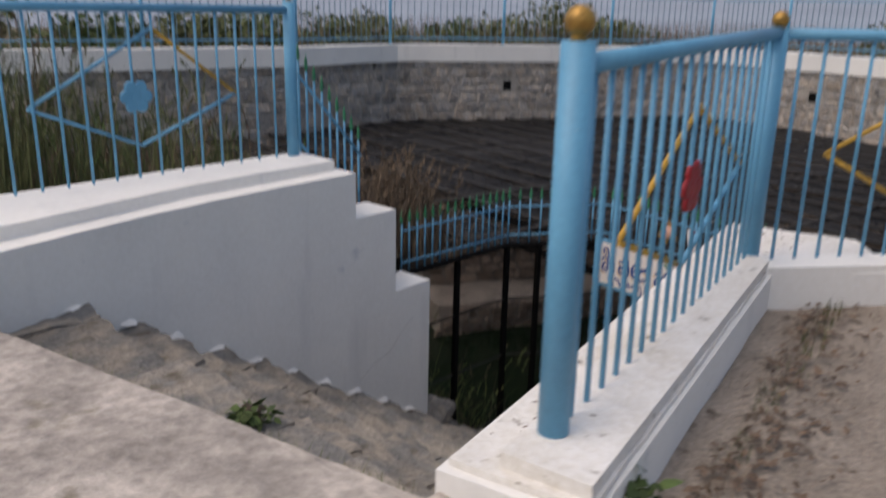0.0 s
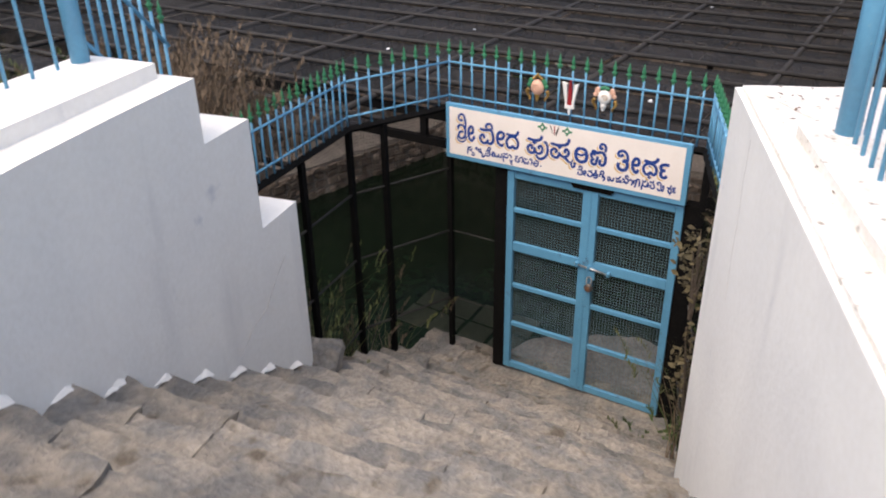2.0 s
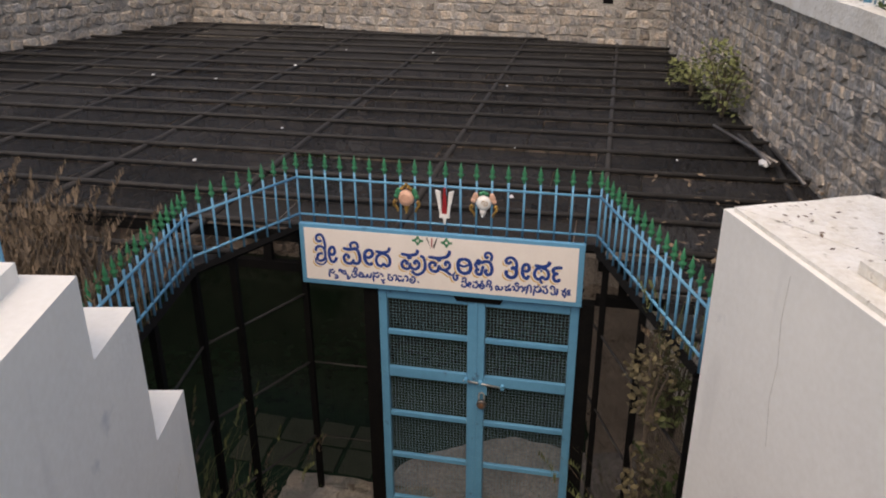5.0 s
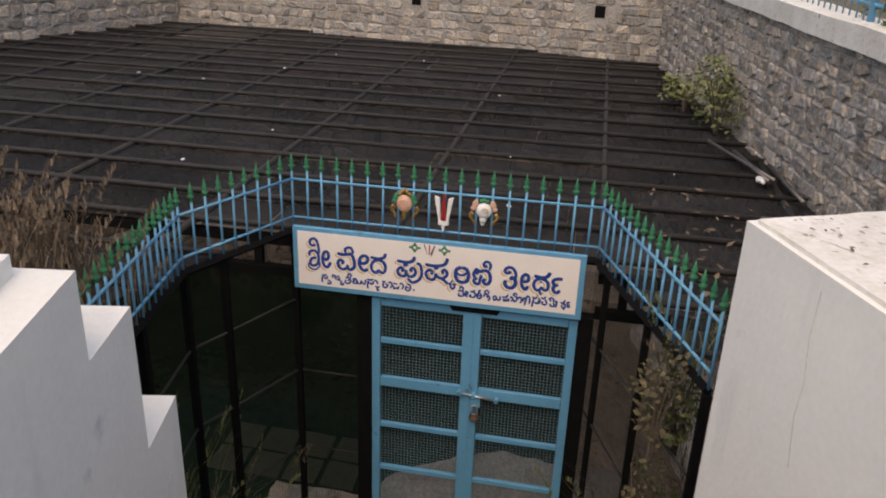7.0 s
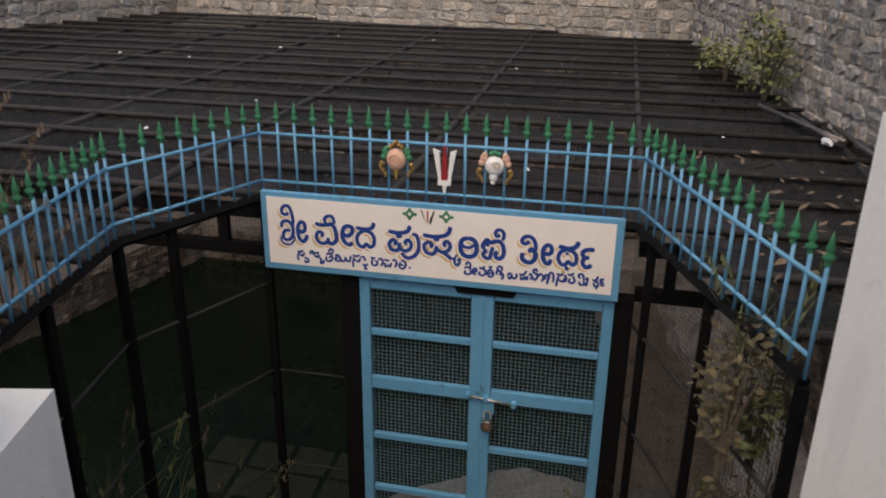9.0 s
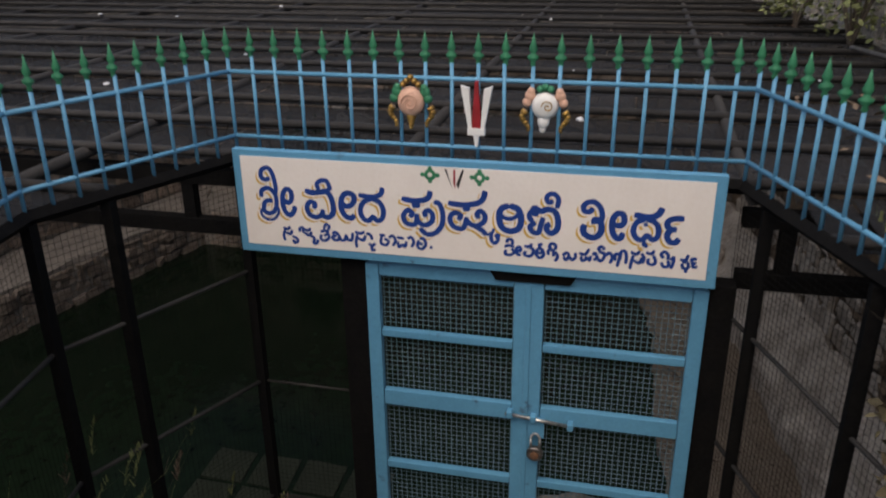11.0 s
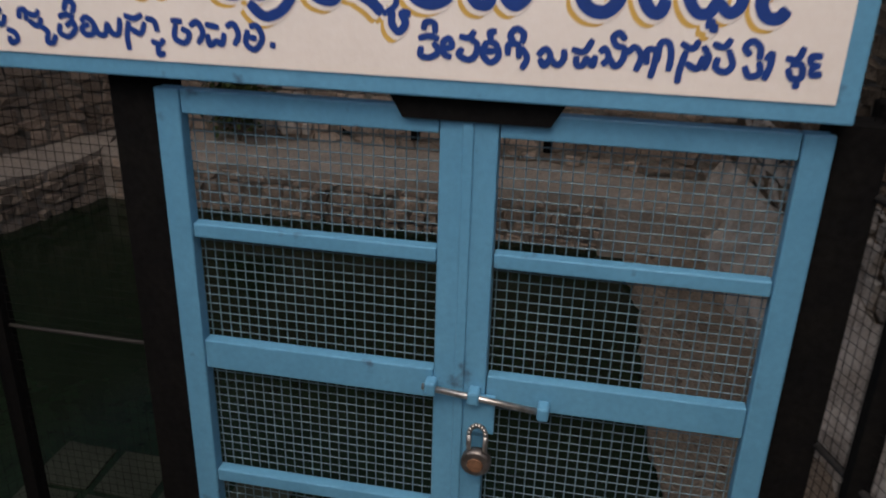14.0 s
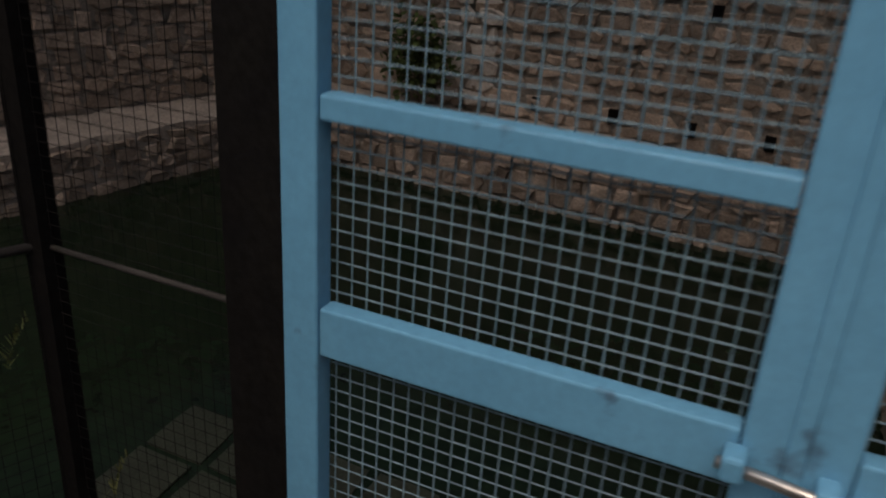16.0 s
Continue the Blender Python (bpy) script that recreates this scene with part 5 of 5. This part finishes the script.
single("dry_grass_field", bm, STRAW, "field of tall dry grass beyond the tank", "grass", kind="stuff")
bm = bmesh.new()
for i in range(750):
    a = rng.random()
    if i < 480:
        p = lerp((1.5, 1.12), (3.45, 1.90), a)
        p = (p[0] + abs(rng.gauss(0, 0.16)), p[1] - abs(rng.gauss(0, 0.14)) - 0.02)
    else:
        p = (rng.uniform(1.5, 5.0), rng.uniform(-0.5, 1.3))
    m = Euler((rng.uniform(-0.5, 0.5), rng.uniform(-0.5, 0.5), rng.uniform(0, 6.28))).to_matrix()
    s = rng.uniform(0.010, 0.024)
    bm.faces.new([bm.verts.new(Vector((p[0], p[1], 0.222)) + m @ (Vector(q) * s)) for q in ((0, -1, 0), (0.5, -0.2, 0.15), (0.35, 0.5, 0), (0, 1, 0.1), (-0.35, 0.5, 0.05), (-0.5, -0.2, 0.1))])
single("fallen_leaves", bm, DEADLEAF, "brown fallen leaves on the dirt and parapet foot", "leaves", kind="stuff")
bm = bmesh.new()
for i in range(150):
    p = lerp((1.2, 1.46), (3.85, 2.45), rng.random())
    o = rng.uniform(0, 0.30)
    m = Euler((rng.uniform(-0.3, 0.3), rng.uniform(-0.3, 0.3), rng.uniform(0, 6.28))).to_matrix()
    s = rng.uniform(0.006, 0.016)
    bm.faces.new([bm.verts.new(Vector((p[0] + o * 0.36, p[1] - o * 0.93, 0.396)) + m @ (Vector(q) * s)) for q in ((0, -1, 0), (0.5, -0.2, 0.15), (0, 1, 0.1), (-0.5, -0.2, 0.1))])
single("wall_litter", bm, DEADLEAF, "small dry leaves scattered on the white wall top", "leaves", kind="stuff")

# loose rocks at the stair foot
for i in range(13):
    k = rng.randint(11, 17)
    (x, y), _ = stair_edge(k)
    y = min(y, 5.42) - rng.uniform(0.05, 0.5)
    if x < 3.7:
        x = 3.75
    bm = bmesh.new()
    bmesh.ops.create_icosphere(bm, subdivisions=2, radius=1)
    for v in bm.verts:
        v.co = v.co * (1 + 0.5 * noise.noise(v.co * 1.3 + Vector((i, 0, 0))))
    r = rng.uniform(0.06, 0.13)
    bmesh.ops.scale(bm, vec=(r * 1.3, r * 1.2, r * 0.75), verts=bm.verts)
    o = single("rock", bm, STEP, "loose rough rock on the stair foot", "rock", group="loose rocks")
    o.location, o.rotation_euler = (x - 0.15, y, level(k) + r * 0.3), (0.2, 0.1, rng.uniform(0, 6))

# pipes and litter lying on the net
for a, b in (((8.9, 2.05), (7.75, 1.62)), ((8.6, 1.85), (7.7, 1.68)), ((8.2, 1.60), (7.2, 1.50))):
    bm = bmesh.new()
    tube(bm, (*a, NET_Z + 0.09), (*b, NET_Z + 0.08), 0.02, 8)
    single("loose_pipe", bm, STEEL_DARK, "grey plastic pipe lying on the net", "pipe", group="loose pipes")
for i in range(12):
    p = (rng.uniform(6.5, 13), rng.uniform(2.2, 9)) if i else (7.8, 1.72)
    bm = bmesh.new()
    bmesh.ops.create_icosphere(bm, subdivisions=1, radius=rng.uniform(0.010, 0.024) if i else 0.06)
    for v in bm.verts:
        v.co = Vector((v.co.x * 1.6, v.co.y, v.co.z * 0.5)) * rng.uniform(0.7, 1.2)
    o = single("litter", bm, PLASTIC, "small white scrap lying on the net", "litter", group="litter on the net")
    o.location = (*p, NET_Z + 0.065)
bm = bmesh.new()
for i in range(130):
    p = (rng.uniform(5.0, 7.5), rng.uniform(1.3, 2.7))
    m = Euler((rng.uniform(-0.5, 0.5), rng.uniform(-0.5, 0.5), rng.uniform(0, 6.28))).to_matrix()
    s = rng.uniform(0.02, 0.05)
    bm.faces.new([bm.verts.new(Vector((p[0], p[1], NET_Z + 0.05)) + m @ (Vector(q) * s)) for q in ((0, -1, 0), (0.4, -0.2, 0.15), (0, 1, 0.1), (-0.4, -0.2, 0.1))])
single("net_leaves", bm, STRAW, "dry leaves caught on the net", "leaves", kind="stuff")

# distance: a far ring whose blue-grey colour stands in for haze in the air
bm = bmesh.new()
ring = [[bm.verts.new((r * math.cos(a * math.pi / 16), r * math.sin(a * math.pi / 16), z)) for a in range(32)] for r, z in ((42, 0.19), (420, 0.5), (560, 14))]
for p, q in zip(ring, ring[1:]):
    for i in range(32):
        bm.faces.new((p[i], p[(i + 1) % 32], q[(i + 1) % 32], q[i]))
single("backdrop", bm, HAZE, "far plain and low hills with haze painted in as blue-grey", "distance", kind="structure")

bush("ledge_bush", "dark green weed growing on the tank ledge", (12.92, 7.85, -3.36), (0.25, 0.48, 0.66), 1300, 0.085, LEAF, 31)

# ---- stones of the tank walls ----
rubble(W_EAST, FAR_R, FAR_L, NET_Z - 0.05, COPE0, (-1, 0.14), 0.15, seed=11, holes=((0.95, 0.03), (4.0, 0.02), (6.1, 0.0)))
rubble(W_NORTH, FAR_L, LEFT_A, NET_Z - 0.05, COPE0, (-0.36, -0.93), 0.16, seed=12, holes=((4.6, 0.0),))
rubble(W_NORTHWEST, LEFT_A, LEFT_B, NET_Z - 0.05, COPE0, (0.23, -0.97), 0.2, seed=13)
rubble(W_WEST, LEFT_B, LEFT_C, NET_Z - 0.05, COPE0, (0, -1), 0.22, seed=14)
rubble(W_SOUTH, (5.0, 1.077), FAR_R, NET_Z - 0.05, 0.60, (-0.137, 1), 0.125, seed=15)
rubble(wall_low, LOW_SE, LOW_NE, -3.36, -1.0, (-1, 0.055), 0.155, True, INNER, 16, depth=0.05)
rubble(wall_low, LOW_NE, LOW_NW, -3.36, -1.0, (-0.34, -0.94), 0.155, True, INNER, 17, depth=0.05)
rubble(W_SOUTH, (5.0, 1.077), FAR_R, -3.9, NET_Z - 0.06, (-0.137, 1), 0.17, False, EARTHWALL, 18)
rubble(W_SOUTH, (8.4, 1.575), (12.6, 2.15), -3.1, -2.45, (-0.137, 1), 0.17, False, LIME, 19)
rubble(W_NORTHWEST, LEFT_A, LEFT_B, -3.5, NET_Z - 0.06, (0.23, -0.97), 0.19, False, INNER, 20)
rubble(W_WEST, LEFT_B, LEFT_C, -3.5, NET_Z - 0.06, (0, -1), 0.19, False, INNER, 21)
rubble(ledge, (11.84, 2.3), (12.0, 9.15), -3.95, -3.40, (-1, 0.023), 0.13, True, INNER, 22, depth=0.05)
rubble(ledge, (12.0, 9.15), (7.6, 10.35), -3.95, -3.42, (-0.26, -0.96), 0.13, True, INNER, 24, depth=0.05)
rubble(wall_low, (13.10, 7.05), (13.16, 7.75), -3.30, -2.1, (-1, 0.055), 0.17, False, LIME, 23)
